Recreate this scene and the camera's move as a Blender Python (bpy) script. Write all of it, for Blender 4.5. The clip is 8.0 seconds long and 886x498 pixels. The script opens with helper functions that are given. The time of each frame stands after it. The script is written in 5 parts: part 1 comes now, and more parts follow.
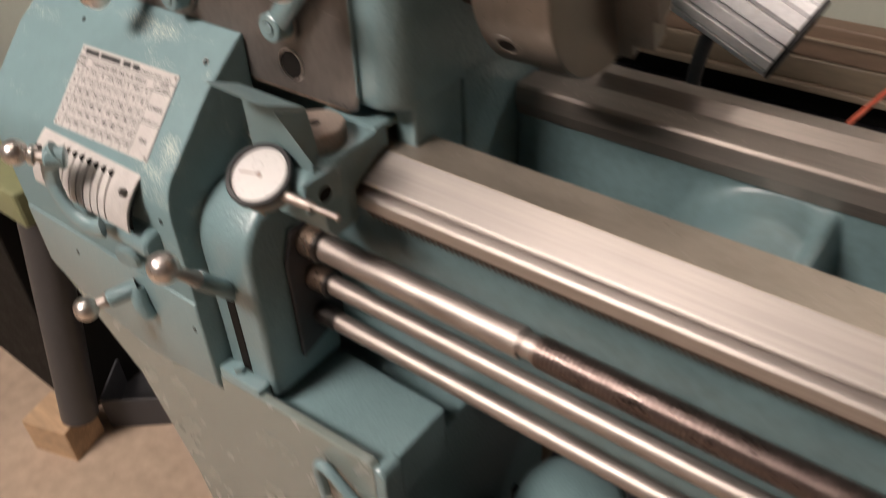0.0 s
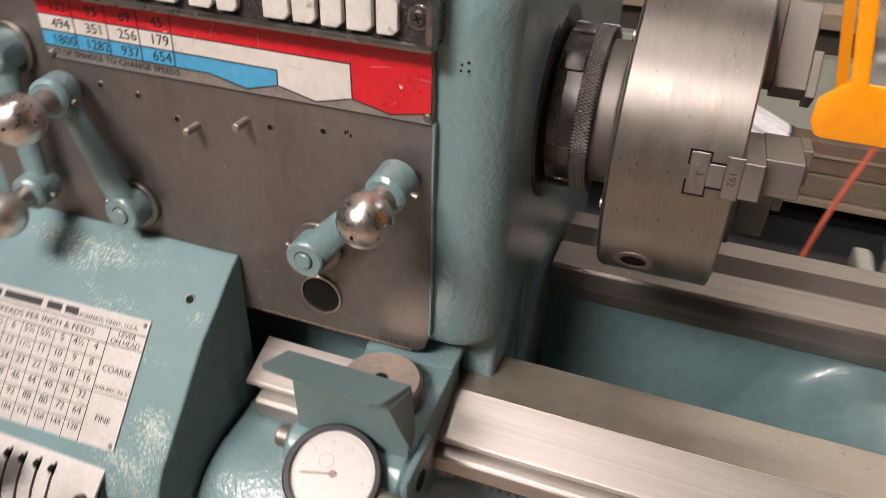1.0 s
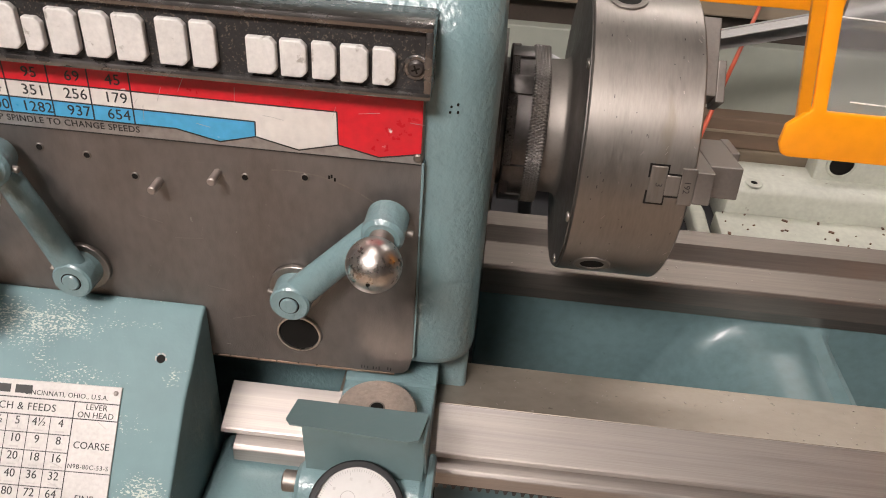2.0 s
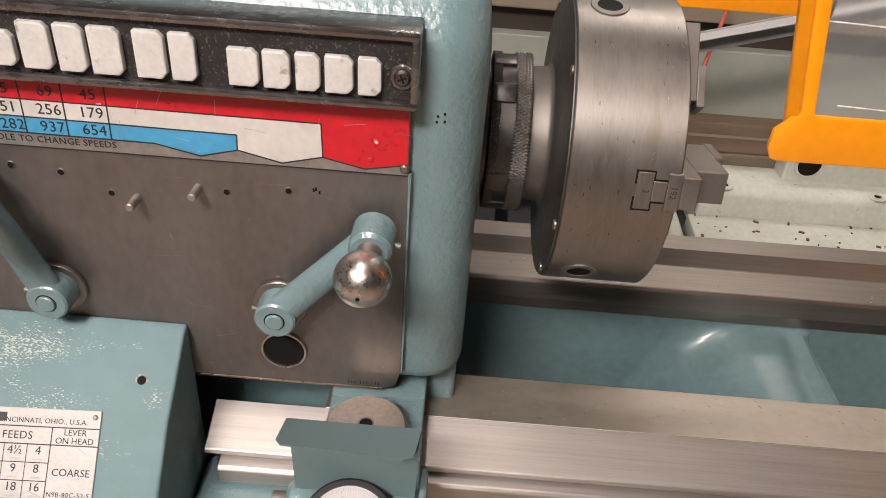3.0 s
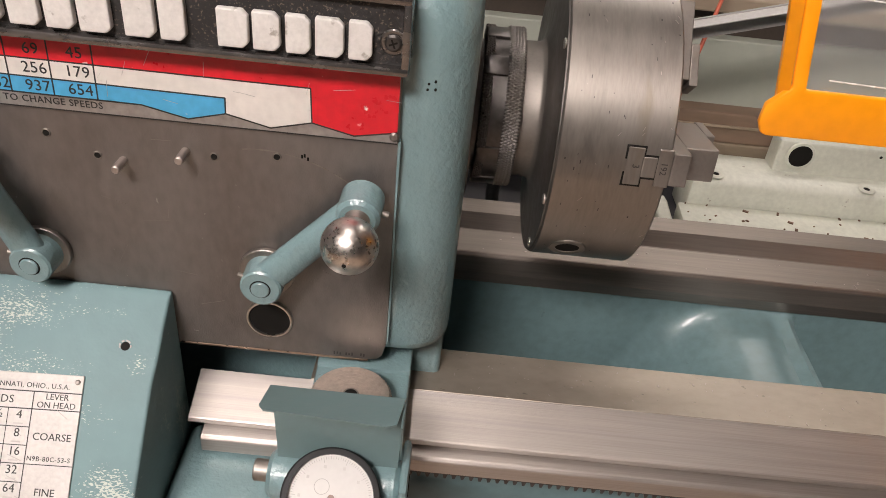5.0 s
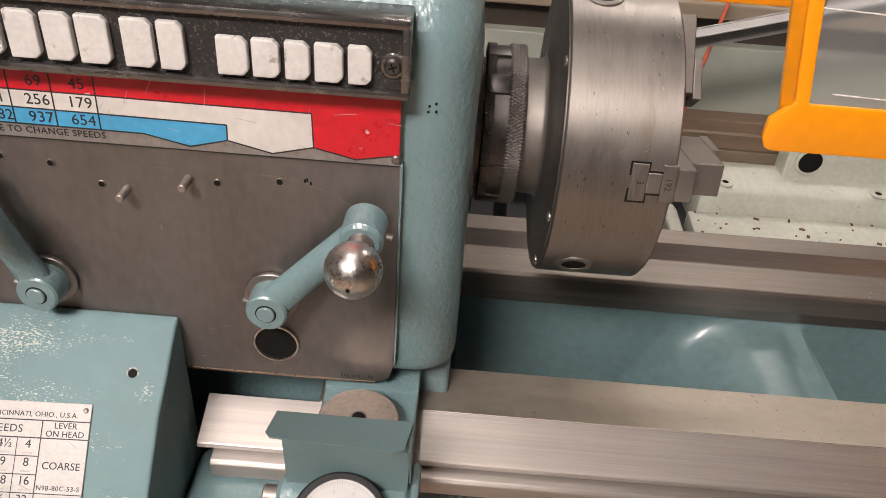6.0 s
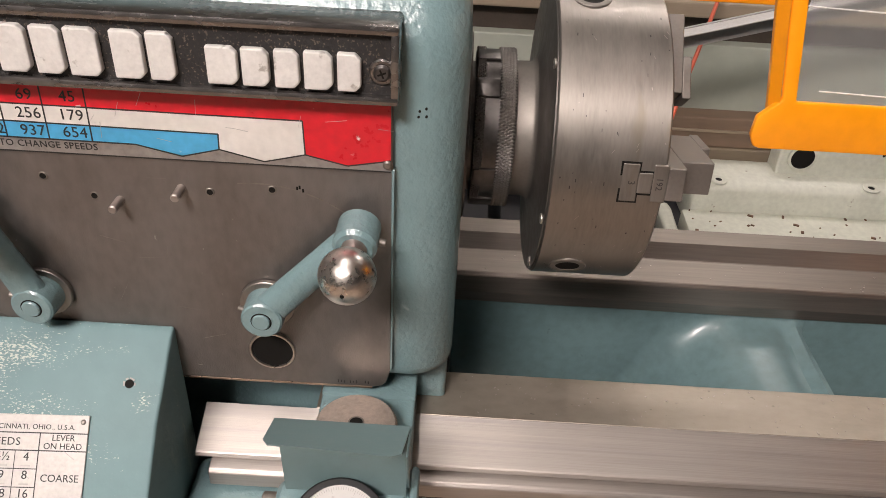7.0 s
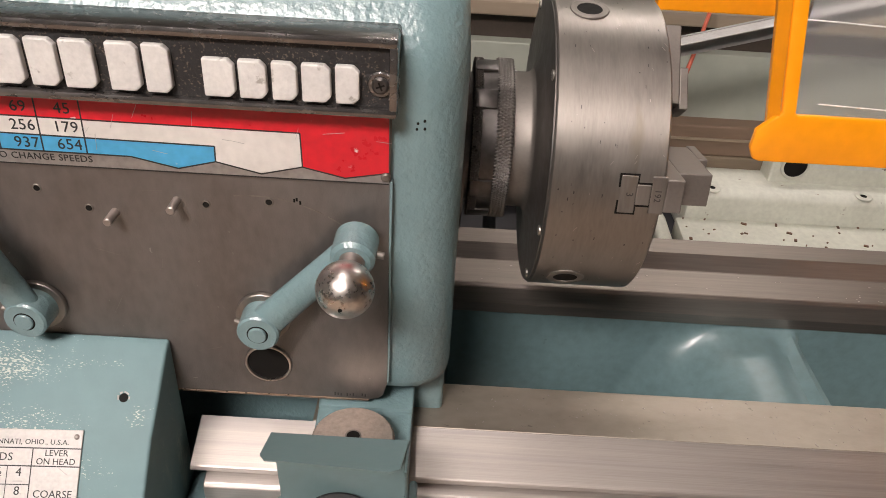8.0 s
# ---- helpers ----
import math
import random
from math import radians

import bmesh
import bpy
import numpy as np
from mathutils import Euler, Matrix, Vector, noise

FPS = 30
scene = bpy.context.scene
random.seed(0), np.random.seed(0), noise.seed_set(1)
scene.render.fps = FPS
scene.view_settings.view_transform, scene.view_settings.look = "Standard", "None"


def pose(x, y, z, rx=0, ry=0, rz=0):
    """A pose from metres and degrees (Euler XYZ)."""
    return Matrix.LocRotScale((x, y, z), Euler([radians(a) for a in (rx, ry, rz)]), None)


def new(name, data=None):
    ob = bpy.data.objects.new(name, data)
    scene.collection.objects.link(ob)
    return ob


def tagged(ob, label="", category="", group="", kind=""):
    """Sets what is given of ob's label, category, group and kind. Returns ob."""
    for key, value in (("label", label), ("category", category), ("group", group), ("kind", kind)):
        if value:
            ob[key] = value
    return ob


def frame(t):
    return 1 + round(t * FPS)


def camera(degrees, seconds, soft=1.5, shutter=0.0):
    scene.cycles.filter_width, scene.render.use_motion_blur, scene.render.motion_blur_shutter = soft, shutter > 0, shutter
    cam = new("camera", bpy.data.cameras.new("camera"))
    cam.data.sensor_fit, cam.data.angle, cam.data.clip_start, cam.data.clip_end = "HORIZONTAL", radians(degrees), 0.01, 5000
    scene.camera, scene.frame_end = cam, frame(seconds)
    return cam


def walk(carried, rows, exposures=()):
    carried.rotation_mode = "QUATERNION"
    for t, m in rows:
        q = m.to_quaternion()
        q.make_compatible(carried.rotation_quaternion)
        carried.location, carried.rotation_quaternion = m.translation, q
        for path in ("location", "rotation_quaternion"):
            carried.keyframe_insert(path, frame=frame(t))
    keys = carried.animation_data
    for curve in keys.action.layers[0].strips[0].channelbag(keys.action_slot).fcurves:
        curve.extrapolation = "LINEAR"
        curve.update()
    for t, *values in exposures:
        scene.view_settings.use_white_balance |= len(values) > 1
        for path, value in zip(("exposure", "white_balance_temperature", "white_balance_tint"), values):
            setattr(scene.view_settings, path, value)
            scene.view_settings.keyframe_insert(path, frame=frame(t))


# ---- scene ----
cam = camera(60.2, 8.0, soft=0.82, shutter=0.5)
ROWS = [
    (0, 0.4284, -0.4243, 1.2947, 37.18, -37.77, 1.81),
    (0.2, 0.3514, -0.4030, 1.2954, 35.97, -35.89, 2.02),
    (0.4, 0.2787, -0.3684, 1.2920, 34.73, -33.74, 1.81),
    (0.5, 0.2381, -0.3534, 1.3085, 32.70, -34.93, 1.30),
    (0.6, 0.2280, -0.3523, 1.3021, 31.98, -32.91, 0.49),
    (0.8, 0.1868, -0.3575, 1.3135, 26.76, -33.13, -0.96),
    (1.0, 0.1372, -0.3594, 1.3203, 20.38, -33.49, -1.54),
    (1.2, 0.0872, -0.3641, 1.3278, 14.45, -33.86, -2.22),
    (1.5, 0.0443, -0.3740, 1.3390, 8.13, -34.97, -2.40),
    (1.7, 0.0413, -0.3801, 1.3505, 6.75, -34.97, -3.05),
    (2.8, 0.0262, -0.3771, 1.3558, 2.93, -33.94, -3.17),
    (3, 0.0273, -0.3737, 1.3514, 2.82, -34.04, -3.62),
    (3.5, 0.0265, -0.3730, 1.3497, 2.85, -34.21, -4.07),
    (4, 0.0286, -0.3772, 1.3513, 3.05, -34.30, -4.12),
    (4.5, 0.0296, -0.3772, 1.3452, 2.94, -34.81, -4.73),
    (4.7, 0.0296, -0.3785, 1.3416, 2.90, -35.04, -5.19),
    (6, 0.0332, -0.3727, 1.3461, 2.97, -34.11, -3.56),
    (6.5, 0.0358, -0.3738, 1.3470, 2.49, -33.95, -3.03),
    (7, 0.0351, -0.3738, 1.3474, 2.07, -33.81, -2.67),
    (7.5, 0.0375, -0.3727, 1.3487, 1.70, -33.56, -2.70),
    (8, 0.0317, -0.3698, 1.3486, 1.57, -33.30, -2.93),
]
walk(cam, [(t, pose(x, y, z, 90 + pitch, roll, yaw)) for t, x, y, z, yaw, pitch, roll in ROWS],
     exposures=[(0, -0.05, 6750, 9), (0.5, 0.08, 6450, 5), (1.0, 0.0, 6500, 8), (1.5, 0.0, 6350, 7), (3, 0.0, 6500, 8.5), (8, 0.0, 6500, 8.5)])

# ---- world ----
world = bpy.data.worlds.new("world")
scene.world = world
world.use_nodes = True
world.node_tree.nodes["Background"].inputs[0].default_value = (0.9, 0.95, 1.0, 1)
world.node_tree.nodes["Background"].inputs[1].default_value = 0.003
LAMP = 68.0
LIGHTS = ((-0.80, -2.05, 1.1, 0.74), (-0.28, -0.45, 0.09, 1.15), (1.0, 1.8, 1.4, 0.11))


# ---- materials ----
def material(name, color, rough=0.5, metal=0.0, vary=0.15, scale=30.0, bump=0.0, bump_scale=200.0, coat=0.0,
             stretch=(1, 1, 1), tone=None, rough_vary=0.1, spots=0.0, spot_color=(0.02, 0.02, 0.02), spot_scale=90.0):
    m = bpy.data.materials.new(name)
    m.use_nodes = True
    nt = m.node_tree
    b = nt.nodes["Principled BSDF"]
    co = nt.nodes.new("ShaderNodeTexCoord")
    mp = nt.nodes.new("ShaderNodeMapping")
    mp.inputs["Scale"].default_value = stretch
    nt.links.new(co.outputs["Object"], mp.inputs["Vector"])
    n1 = nt.nodes.new("ShaderNodeTexNoise")
    n1.inputs["Scale"].default_value = scale
    n1.inputs["Detail"].default_value = 6
    nt.links.new(mp.outputs["Vector"], n1.inputs["Vector"])
    n2 = nt.nodes.new("ShaderNodeTexNoise")
    n2.inputs["Scale"].default_value = scale * 7
    n2.inputs["Detail"].default_value = 3
    nt.links.new(mp.outputs["Vector"], n2.inputs["Vector"])
    add = nt.nodes.new("ShaderNodeMath")
    add.operation = "ADD"
    nt.links.new(n1.outputs["Fac"], add.inputs[0])
    nt.links.new(n2.outputs["Fac"], add.inputs[1])
    ramp = nt.nodes.new("ShaderNodeMapRange")
    ramp.inputs["From Min"].default_value = 0.7
    ramp.inputs["From Max"].default_value = 1.3
    nt.links.new(add.outputs[0], ramp.inputs["Value"])
    mix = nt.nodes.new("ShaderNodeMix")
    mix.data_type = "RGBA"
    tone = tone or tuple(c * (1 + vary) for c in color)
    mix.inputs["A"].default_value = (*[c * (1 - vary) for c in color], 1)
    mix.inputs["B"].default_value = (*tone, 1)
    nt.links.new(ramp.outputs[0], mix.inputs["Factor"])
    out = mix.outputs["Result"]
    if spots:
        n3 = nt.nodes.new("ShaderNodeTexNoise")
        n3.inputs["Scale"].default_value = spot_scale
        n3.inputs["Detail"].default_value = 4
        nt.links.new(mp.outputs["Vector"], n3.inputs["Vector"])
        r3 = nt.nodes.new("ShaderNodeMapRange")
        r3.inputs["From Min"].default_value = 0.72 - spots * 0.2
        r3.inputs["From Max"].default_value = 0.78 - spots * 0.2
        nt.links.new(n3.outputs["Fac"], r3.inputs["Value"])
        mx = nt.nodes.new("ShaderNodeMix")
        mx.data_type = "RGBA"
        nt.links.new(r3.outputs[0], mx.inputs["Factor"])
        nt.links.new(out, mx.inputs["A"])
        mx.inputs["B"].default_value = (*spot_color, 1)
        out = mx.outputs["Result"]
    nt.links.new(out, b.inputs["Base Color"])
    rr = nt.nodes.new("ShaderNodeMapRange")
    rr.inputs["To Min"].default_value = max(0.02, rough - rough_vary)
    rr.inputs["To Max"].default_value = min(1, rough + rough_vary)
    nt.links.new(ramp.outputs[0], rr.inputs["Value"])
    nt.links.new(rr.outputs[0], b.inputs["Roughness"])
    b.inputs["Metallic"].default_value = metal
    b.inputs["Coat Weight"].default_value = coat
    b.inputs["Coat Roughness"].default_value = 0.12
    if bump:
        n4 = nt.nodes.new("ShaderNodeTexNoise")
        n4.inputs["Scale"].default_value = bump_scale
        n4.inputs["Detail"].default_value = 3
        nt.links.new(mp.outputs["Vector"], n4.inputs["Vector"])
        bp = nt.nodes.new("ShaderNodeBump")
        bp.inputs["Strength"].default_value = bump
        bp.inputs["Distance"].default_value = 0.001
        nt.links.new(n4.outputs["Fac"], bp.inputs["Height"])
        nt.links.new(bp.outputs["Normal"], b.inputs["Normal"])
        nt.links.new(bp.outputs["Normal"], b.inputs["Coat Normal"])
    return m


def brushed(m, amount, around=False):
    """A directional finish: turned rings round x, or grinding lines along x."""
    nt = m.node_tree
    b = nt.nodes["Principled BSDF"]
    b.inputs["Anisotropic"].default_value = amount
    if around:
        tan = nt.nodes.new("ShaderNodeTangent")
        tan.direction_type, tan.axis = "RADIAL", "X"
        b.inputs["Anisotropic Rotation"].default_value = 0.25
        nt.links.new(tan.outputs["Tangent"], b.inputs["Tangent"])
    else:
        vec = nt.nodes.new("ShaderNodeCombineXYZ")
        vec.inputs["Y"].default_value = 1.0
        nt.links.new(vec.outputs["Vector"], b.inputs["Tangent"])
    return m


TEAL = material("teal_machine_paint", (0.17, 0.262, 0.277), 0.35, vary=0.06, scale=9, bump=1.0, bump_scale=230, coat=0.7, rough_vary=0.04)
TEAL_FLAT = material("teal_sheet_paint", (0.135, 0.20, 0.207), 0.45, vary=0.07, scale=20, bump=0.06, bump_scale=300)
PLATE = material("browned_steel_plate", (0.232, 0.212, 0.200), 0.50, 0.85, vary=0.17, scale=15, bump=0.22, bump_scale=700, stretch=(1.6, 1, 0.8), spots=0.05, spot_color=(0.42, 0.40, 0.37), spot_scale=160)
WAY = brushed(material("ground_steel_way", (0.43, 0.392, 0.362), 0.48, 0.9, vary=0.13, scale=40, bump=0.10, bump_scale=420, stretch=(0.07, 6, 6), rough_vary=0.06, spots=0.75, spot_color=(0.375, 0.345, 0.325), spot_scale=13), 0.5)
REAR = brushed(material("oily_steel_way", (0.235, 0.205, 0.182), 0.46, 0.85, vary=0.14, scale=26, bump=0.05, bump_scale=260, stretch=(0.12, 3, 3), rough_vary=0.05), 0.6)
WAY_TOP = material("oiled_worn_steel", (0.32, 0.282, 0.238), 0.50, 0.7, vary=0.13, scale=22, bump=0.07, bump_scale=700, stretch=(0.6, 1, 1), spots=0.16, spot_color=(0.19, 0.165, 0.14), spot_scale=260)
STEEL = material("turned_steel", (0.268, 0.244, 0.222), 0.46, 0.9, vary=0.13, scale=26, bump=0.10, bump_scale=150, stretch=(3.5, 0.6, 0.6), spots=0.4, spot_color=(0.245, 0.215, 0.18), spot_scale=16)
TURNED = brushed(STEEL.copy(), 0.5, True)
TURNED.name = "turned_chuck_steel"
DARK_STEEL = material("dark_oiled_steel", (0.10, 0.092, 0.088), 0.38, 0.9, vary=0.3, scale=30, bump=0.05)
CHROME = material("worn_nickel_ball", (0.66, 0.61, 0.57), 0.32, 1.0, vary=0.18, scale=60, bump=0.08, bump_scale=400, rough_vary=0.08)
ROD = material("bright_steel_rod", (0.42, 0.37, 0.34), 0.50, 0.95, vary=0.16, scale=20, stretch=(0.2, 1, 1))
BLACK = material("black_crinkle_paint", (0.018, 0.017, 0.017), 0.6, vary=0.4, scale=120, bump=1.0, bump_scale=380, spots=0.62, spot_color=(0.11, 0.085, 0.068), spot_scale=800)
BLACK_RUB = material("black_rubber", (0.015, 0.015, 0.016), 0.5, vary=0.2, scale=60)
WHITE = material("chipped_white_paint", (0.66, 0.635, 0.61), 0.45, vary=0.10, scale=60, bump=0.4, bump_scale=260, spots=0.3, spot_color=(0.36, 0.33, 0.30), spot_scale=130)
CAST_RIM = material("worn_aluminium_rim", (0.23, 0.216, 0.21), 0.26, 0.92, vary=0.2, scale=30, bump=0.08, bump_scale=160, stretch=(0.5, 1, 1))
RED = material("red_enamel", (0.62, 0.012, 0.025), 0.35, vary=0.12, scale=30, spots=0.16, spot_color=(0.8, 0.75, 0.72), spot_scale=140)
BLUE = material("blue_enamel", (0.07, 0.35, 0.60), 0.35, vary=0.12, scale=30, spots=0.1, spot_color=(0.4, 0.5, 0.6), spot_scale=150)
CREAM = material("white_enamel", (0.68, 0.64, 0.60), 0.35, vary=0.10, scale=24, spots=0.22, spot_color=(0.55, 0.45, 0.38), spot_scale=60)
SILVER = material("bare_aluminium_sheet", (0.37, 0.355, 0.345), 0.4, 0.7, vary=0.2, scale=40)
ETCH = material("etched_aluminium_chart", (0.50, 0.475, 0.455), 0.50, 0.12, vary=0.12, scale=60, spots=0.06, spot_color=(0.3, 0.27, 0.25))
INK = material("black_ink", (0.02, 0.02, 0.02), 0.5, vary=0.2)
# Near-black for bores and slots, and for sheets that stand in for shade.
HOLE_AND_SHADE = material("dark_bore_and_shade", (0.012, 0.011, 0.01), 0.7, vary=0.2)
HOLE_AND_SHADE.node_tree.nodes["Principled BSDF"].inputs["Specular IOR Level"].default_value = 0.1
YELLOW_ORANGE = material("orange_powder_coat", (0.92, 0.33, 0.004), 0.38, vary=0.06, scale=20, bump=0.05, coat=0.2)
BRASS = material("bronzed_knob", (0.46, 0.40, 0.35), 0.42, 0.9, vary=0.2, scale=60, bump=0.1)
DIAL = material("dial_face", (0.68, 0.66, 0.64), 0.5, vary=0.03, scale=40)
GREYWHITE = material("pale_green_grey_paint", (0.60, 0.605, 0.525), 0.5, vary=0.1, scale=16, bump=0.1, bump_scale=200, spots=0.08, spot_color=(0.16, 0.10, 0.07), spot_scale=45)
WALLPAINT = material("pale_wall_paint", (0.34, 0.36, 0.32), 0.6, vary=0.06, scale=5)
TAN = material("brown_painted_beam", (0.22, 0.15, 0.105), 0.55, vary=0.15, scale=12, stretch=(0.2, 1, 1))
WOOD = material("raw_timber", (0.42, 0.28, 0.17), 0.7, vary=0.25, scale=14, stretch=(0.2, 2, 2), bump=0.2)
CONCRETE = material("worn_tan_floor", (0.36, 0.27, 0.20), 0.75, vary=0.18, scale=5, bump=0.15, bump_scale=60, spots=0.1, spot_color=(0.2, 0.14, 0.1), spot_scale=12)
DARKBOX = material("dark_grey_metal", (0.045, 0.045, 0.05), 0.5, vary=0.2)
ALU = material("machined_aluminium", (0.84, 0.83, 0.84), 0.38, 0.05, vary=0.1, scale=30, stretch=(0.4, 1, 1))
CABLE = material("red_cable_jacket", (0.55, 0.10, 0.05), 0.5, vary=0.1)
PANEL = material("smooth_grey_green_panel", (0.20, 0.235, 0.215), 0.26, vary=0.03, scale=4, bump=0.0, coat=0.6, rough_vary=0.03)
WALLDARK = material("dull_grey_wall", (0.13, 0.13, 0.125), 0.7, vary=0.06, scale=5)
KNURL = material("knurled_steel", (0.26, 0.24, 0.225), 0.36, 0.9, vary=0.15, scale=40)
NEEDLE = material("dull_pink_needle", (0.33, 0.24, 0.21), 0.5, vary=0.1)
PALEINK = material("very_faint_ink", (0.60, 0.575, 0.555), 0.5, vary=0.1)
BACKPLATE = material("dark_turned_steel", (0.17, 0.156, 0.145), 0.45, 0.9, vary=0.12, scale=20)
JAW = material("ground_jaw_steel", (0.23, 0.209, 0.19), 0.56, 0.9, vary=0.15, scale=60, bump=0.1)
TAPE = material("yellow_tape", (0.85, 0.55, 0.02), 0.5, vary=0.04)
FAINT = material("faded_grey_ink", (0.42, 0.40, 0.385), 0.5, vary=0.15)
SCUFF = material("scuffed_aluminium", (0.40, 0.375, 0.36), 0.4, 0.5, vary=0.2)
BRONZE = material("bronze_bushing", (0.42, 0.31, 0.24), 0.33, 0.9, vary=0.15, scale=40)
THREAD = material("oily_brown_thread", (0.20, 0.155, 0.14), 0.33, 0.9, vary=0.15, scale=40)
TAN_LIGHT = material("pale_tan_rail", (0.34, 0.27, 0.20), 0.55, vary=0.1, scale=10, stretch=(0.2, 1, 1))
TAN_DULL = material("dull_tan_band", (0.24, 0.19, 0.135), 0.5, vary=0.15, scale=12, stretch=(0.2, 1, 1))
GREYWHITE_CLEAN = material("pale_green_grey_panel", (0.40, 0.42, 0.36), 0.55, vary=0.06, scale=6)
DARKBROWN = material("dark_brown_gap", (0.06, 0.045, 0.035), 0.6, vary=0.2)
RUST = material("rusty_chip", (0.14, 0.075, 0.045), 0.7, 0.2, vary=0.4, scale=80)
ALU_DULL = material("dull_aluminium", (0.36, 0.345, 0.335), 0.45, 0.2, vary=0.1, scale=30)
STRUT_EDGE = material("pale_aluminium_edge", (0.60, 0.58, 0.57), 0.45, 0.3, vary=0.1, scale=30)
CREASE_GLINT = material("pale_crease_glint", (0.88, 0.86, 0.84), 0.25, 0.3, vary=0.02)
OLIVE = material("olive_bench_paint", (0.20, 0.21, 0.11), 0.55, vary=0.12, scale=12)
DARKGREY = material("dark_grey_enamel", (0.045, 0.045, 0.048), 0.45, vary=0.12, scale=20)
CEIL = material("grey_ceiling", (0.30, 0.30, 0.29), 0.8, vary=0.05, scale=4)

GLASS = bpy.data.materials.new("scuffed_clear_shield")
GLASS.use_nodes = True
_g = GLASS.node_tree.nodes["Principled BSDF"]
_g.inputs["Base Color"].default_value = (0.84, 0.85, 0.85, 1)
_g.inputs["Roughness"].default_value = 0.12
_g.inputs["IOR"].default_value = 1.12
_g.inputs["Transmission Weight"].default_value = 0.93

TUBE = bpy.data.materials.new("lit_diffuser")
TUBE.use_nodes = True
_t = TUBE.node_tree.nodes["Principled BSDF"]
_t.inputs["Emission Color"].default_value = (1.0, 0.885, 0.845, 1)
_t.inputs["Emission Strength"].default_value = LAMP


# ---- mesh helpers ----
ROOT = {}


def thing(name, loc, label, category, group="", kind=""):
    ob = new(name)
    ob.empty_display_size = 0.02
    ob.location = loc
    ROOT[ob] = Vector(loc)
    return tagged(ob, label, category, group, kind)


def part(name, bm, mat, parent=None, label="", smooth=False):
    """Links a bmesh, given in world metres, as one mesh under its parent."""
    me = bpy.data.meshes.new(name)
    bmesh.ops.recalc_face_normals(bm, faces=bm.faces)
    if parent is not None:
        bmesh.ops.translate(bm, verts=bm.verts, vec=-ROOT[parent])
    for f in bm.faces:
        f.smooth = smooth
    bm.to_mesh(me)
    bm.free()
    if smooth:
        me.set_sharp_from_angle(angle=radians(38))
    ob = new(name, me)
    me.materials.append(mat)
    if parent is not None:
        ob.parent = parent
        ROOT[ob] = ROOT[parent]
    else:
        ROOT[ob] = Vector((0, 0, 0))
    if label:
        tagged(ob, label)
    return ob


def join(*bms):
    out = bms[0]
    for b in bms[1:]:
        me = bpy.data.meshes.new("t")
        b.to_mesh(me)
        b.free()
        out.from_mesh(me)
        bpy.data.meshes.remove(me)
    return out


def bevelled(bm, w, seg=2, angle=30):
    if w > 0:
        ed = [e for e in bm.edges if len(e.link_faces) == 2 and e.calc_face_angle(0) > radians(angle)]
        bmesh.ops.bevel(bm, geom=ed, offset=w, segments=seg, profile=0.5, affect="EDGES", clamp_overlap=True)
    return bm


def box(x0, x1, y0, y1, z0, z1, bevel=0.0, seg=2):
    bm = bmesh.new()
    bmesh.ops.create_cube(bm, size=1)
    for v in bm.verts:
        v.co = Vector(((x0 + x1) / 2 + v.co.x * (x1 - x0), (y0 + y1) / 2 + v.co.y * (y1 - y0), (z0 + z1) / 2 + v.co.z * (z1 - z0)))
    return bevelled(bm, bevel, seg)


def prism(pts, axis, a, b, bevel=0.0, seg=2, angle=30):
    """A closed outline pushed along an axis. For x the outline is (y, z), for y (x, z), for z (x, y)."""
    bm = bmesh.new()

    def at(p, s):
        return {"x": (s, p[0], p[1]), "y": (p[0], s, p[1]), "z": (p[0], p[1], s)}[axis]
    lo = [bm.verts.new(at(p, a)) for p in pts]
    hi = [bm.verts.new(at(p, b)) for p in pts]
    n = len(pts)
    bm.faces.new(lo)
    bm.faces.new(hi[::-1])
    for i in range(n):
        bm.faces.new((lo[i], hi[i], hi[(i + 1) % n], lo[(i + 1) % n]))
    bmesh.ops.recalc_face_normals(bm, faces=bm.faces)
    return bevelled(bm, bevel, seg, angle)


def basis(d):
    d = Vector(d).normalized()
    u = d.orthogonal().normalized()
    return d, u, d.cross(u)


def turned(p0, d, profile, seg=32, caps=True):
    """A body of revolution from p0 along d; the profile is (distance, radius)."""
    d, u, w = basis(d)
    p0 = Vector(p0)
    bm = bmesh.new()
    rings = []
    for s, r in profile:
        rings.append([bm.verts.new(p0 + d * s + (u * math.cos(2 * math.pi * i / seg) + w * math.sin(2 * math.pi * i / seg)) * max(r, 1e-5)) for i in range(seg)])
    for a, b in zip(rings, rings[1:]):
        for i in range(seg):
            bm.faces.new((a[i], a[(i + 1) % seg], b[(i + 1) % seg], b[i]))
    if caps:
        bm.faces.new(rings[0][::-1])
        bm.faces.new(rings[-1])
    bmesh.ops.recalc_face_normals(bm, faces=bm.faces)
    return bm


def cyl(p0, p1, r, r1=None, seg=28, bevel=0.0):
    p0, p1 = Vector(p0), Vector(p1)
    n = (p1 - p0).length
    r1 = r if r1 is None else r1
    if bevel:
        prof = [(0, r - bevel), (bevel, r), (n - bevel, r1), (n, r1 - bevel)]
    else:
        prof = [(0, r), (n, r1)]
    return turned(p0, p1 - p0, prof, seg)


def ball(c, r, seg=40):
    bm = bmesh.new()
    bmesh.ops.create_uvsphere(bm, u_segments=seg, v_segments=seg // 2, radius=r)
    bmesh.ops.translate(bm, verts=bm.verts, vec=Vector(c))
    return bm


def ring(c, d, r_in, r_out, h, seg=40, ch=0.0005):
    d, u, w = basis(d)
    return loop_profile(c, d, [(0, r_in), (0, r_out - ch), (ch, r_out), (h - ch, r_out), (h, r_out - ch), (h, r_in)], seg)


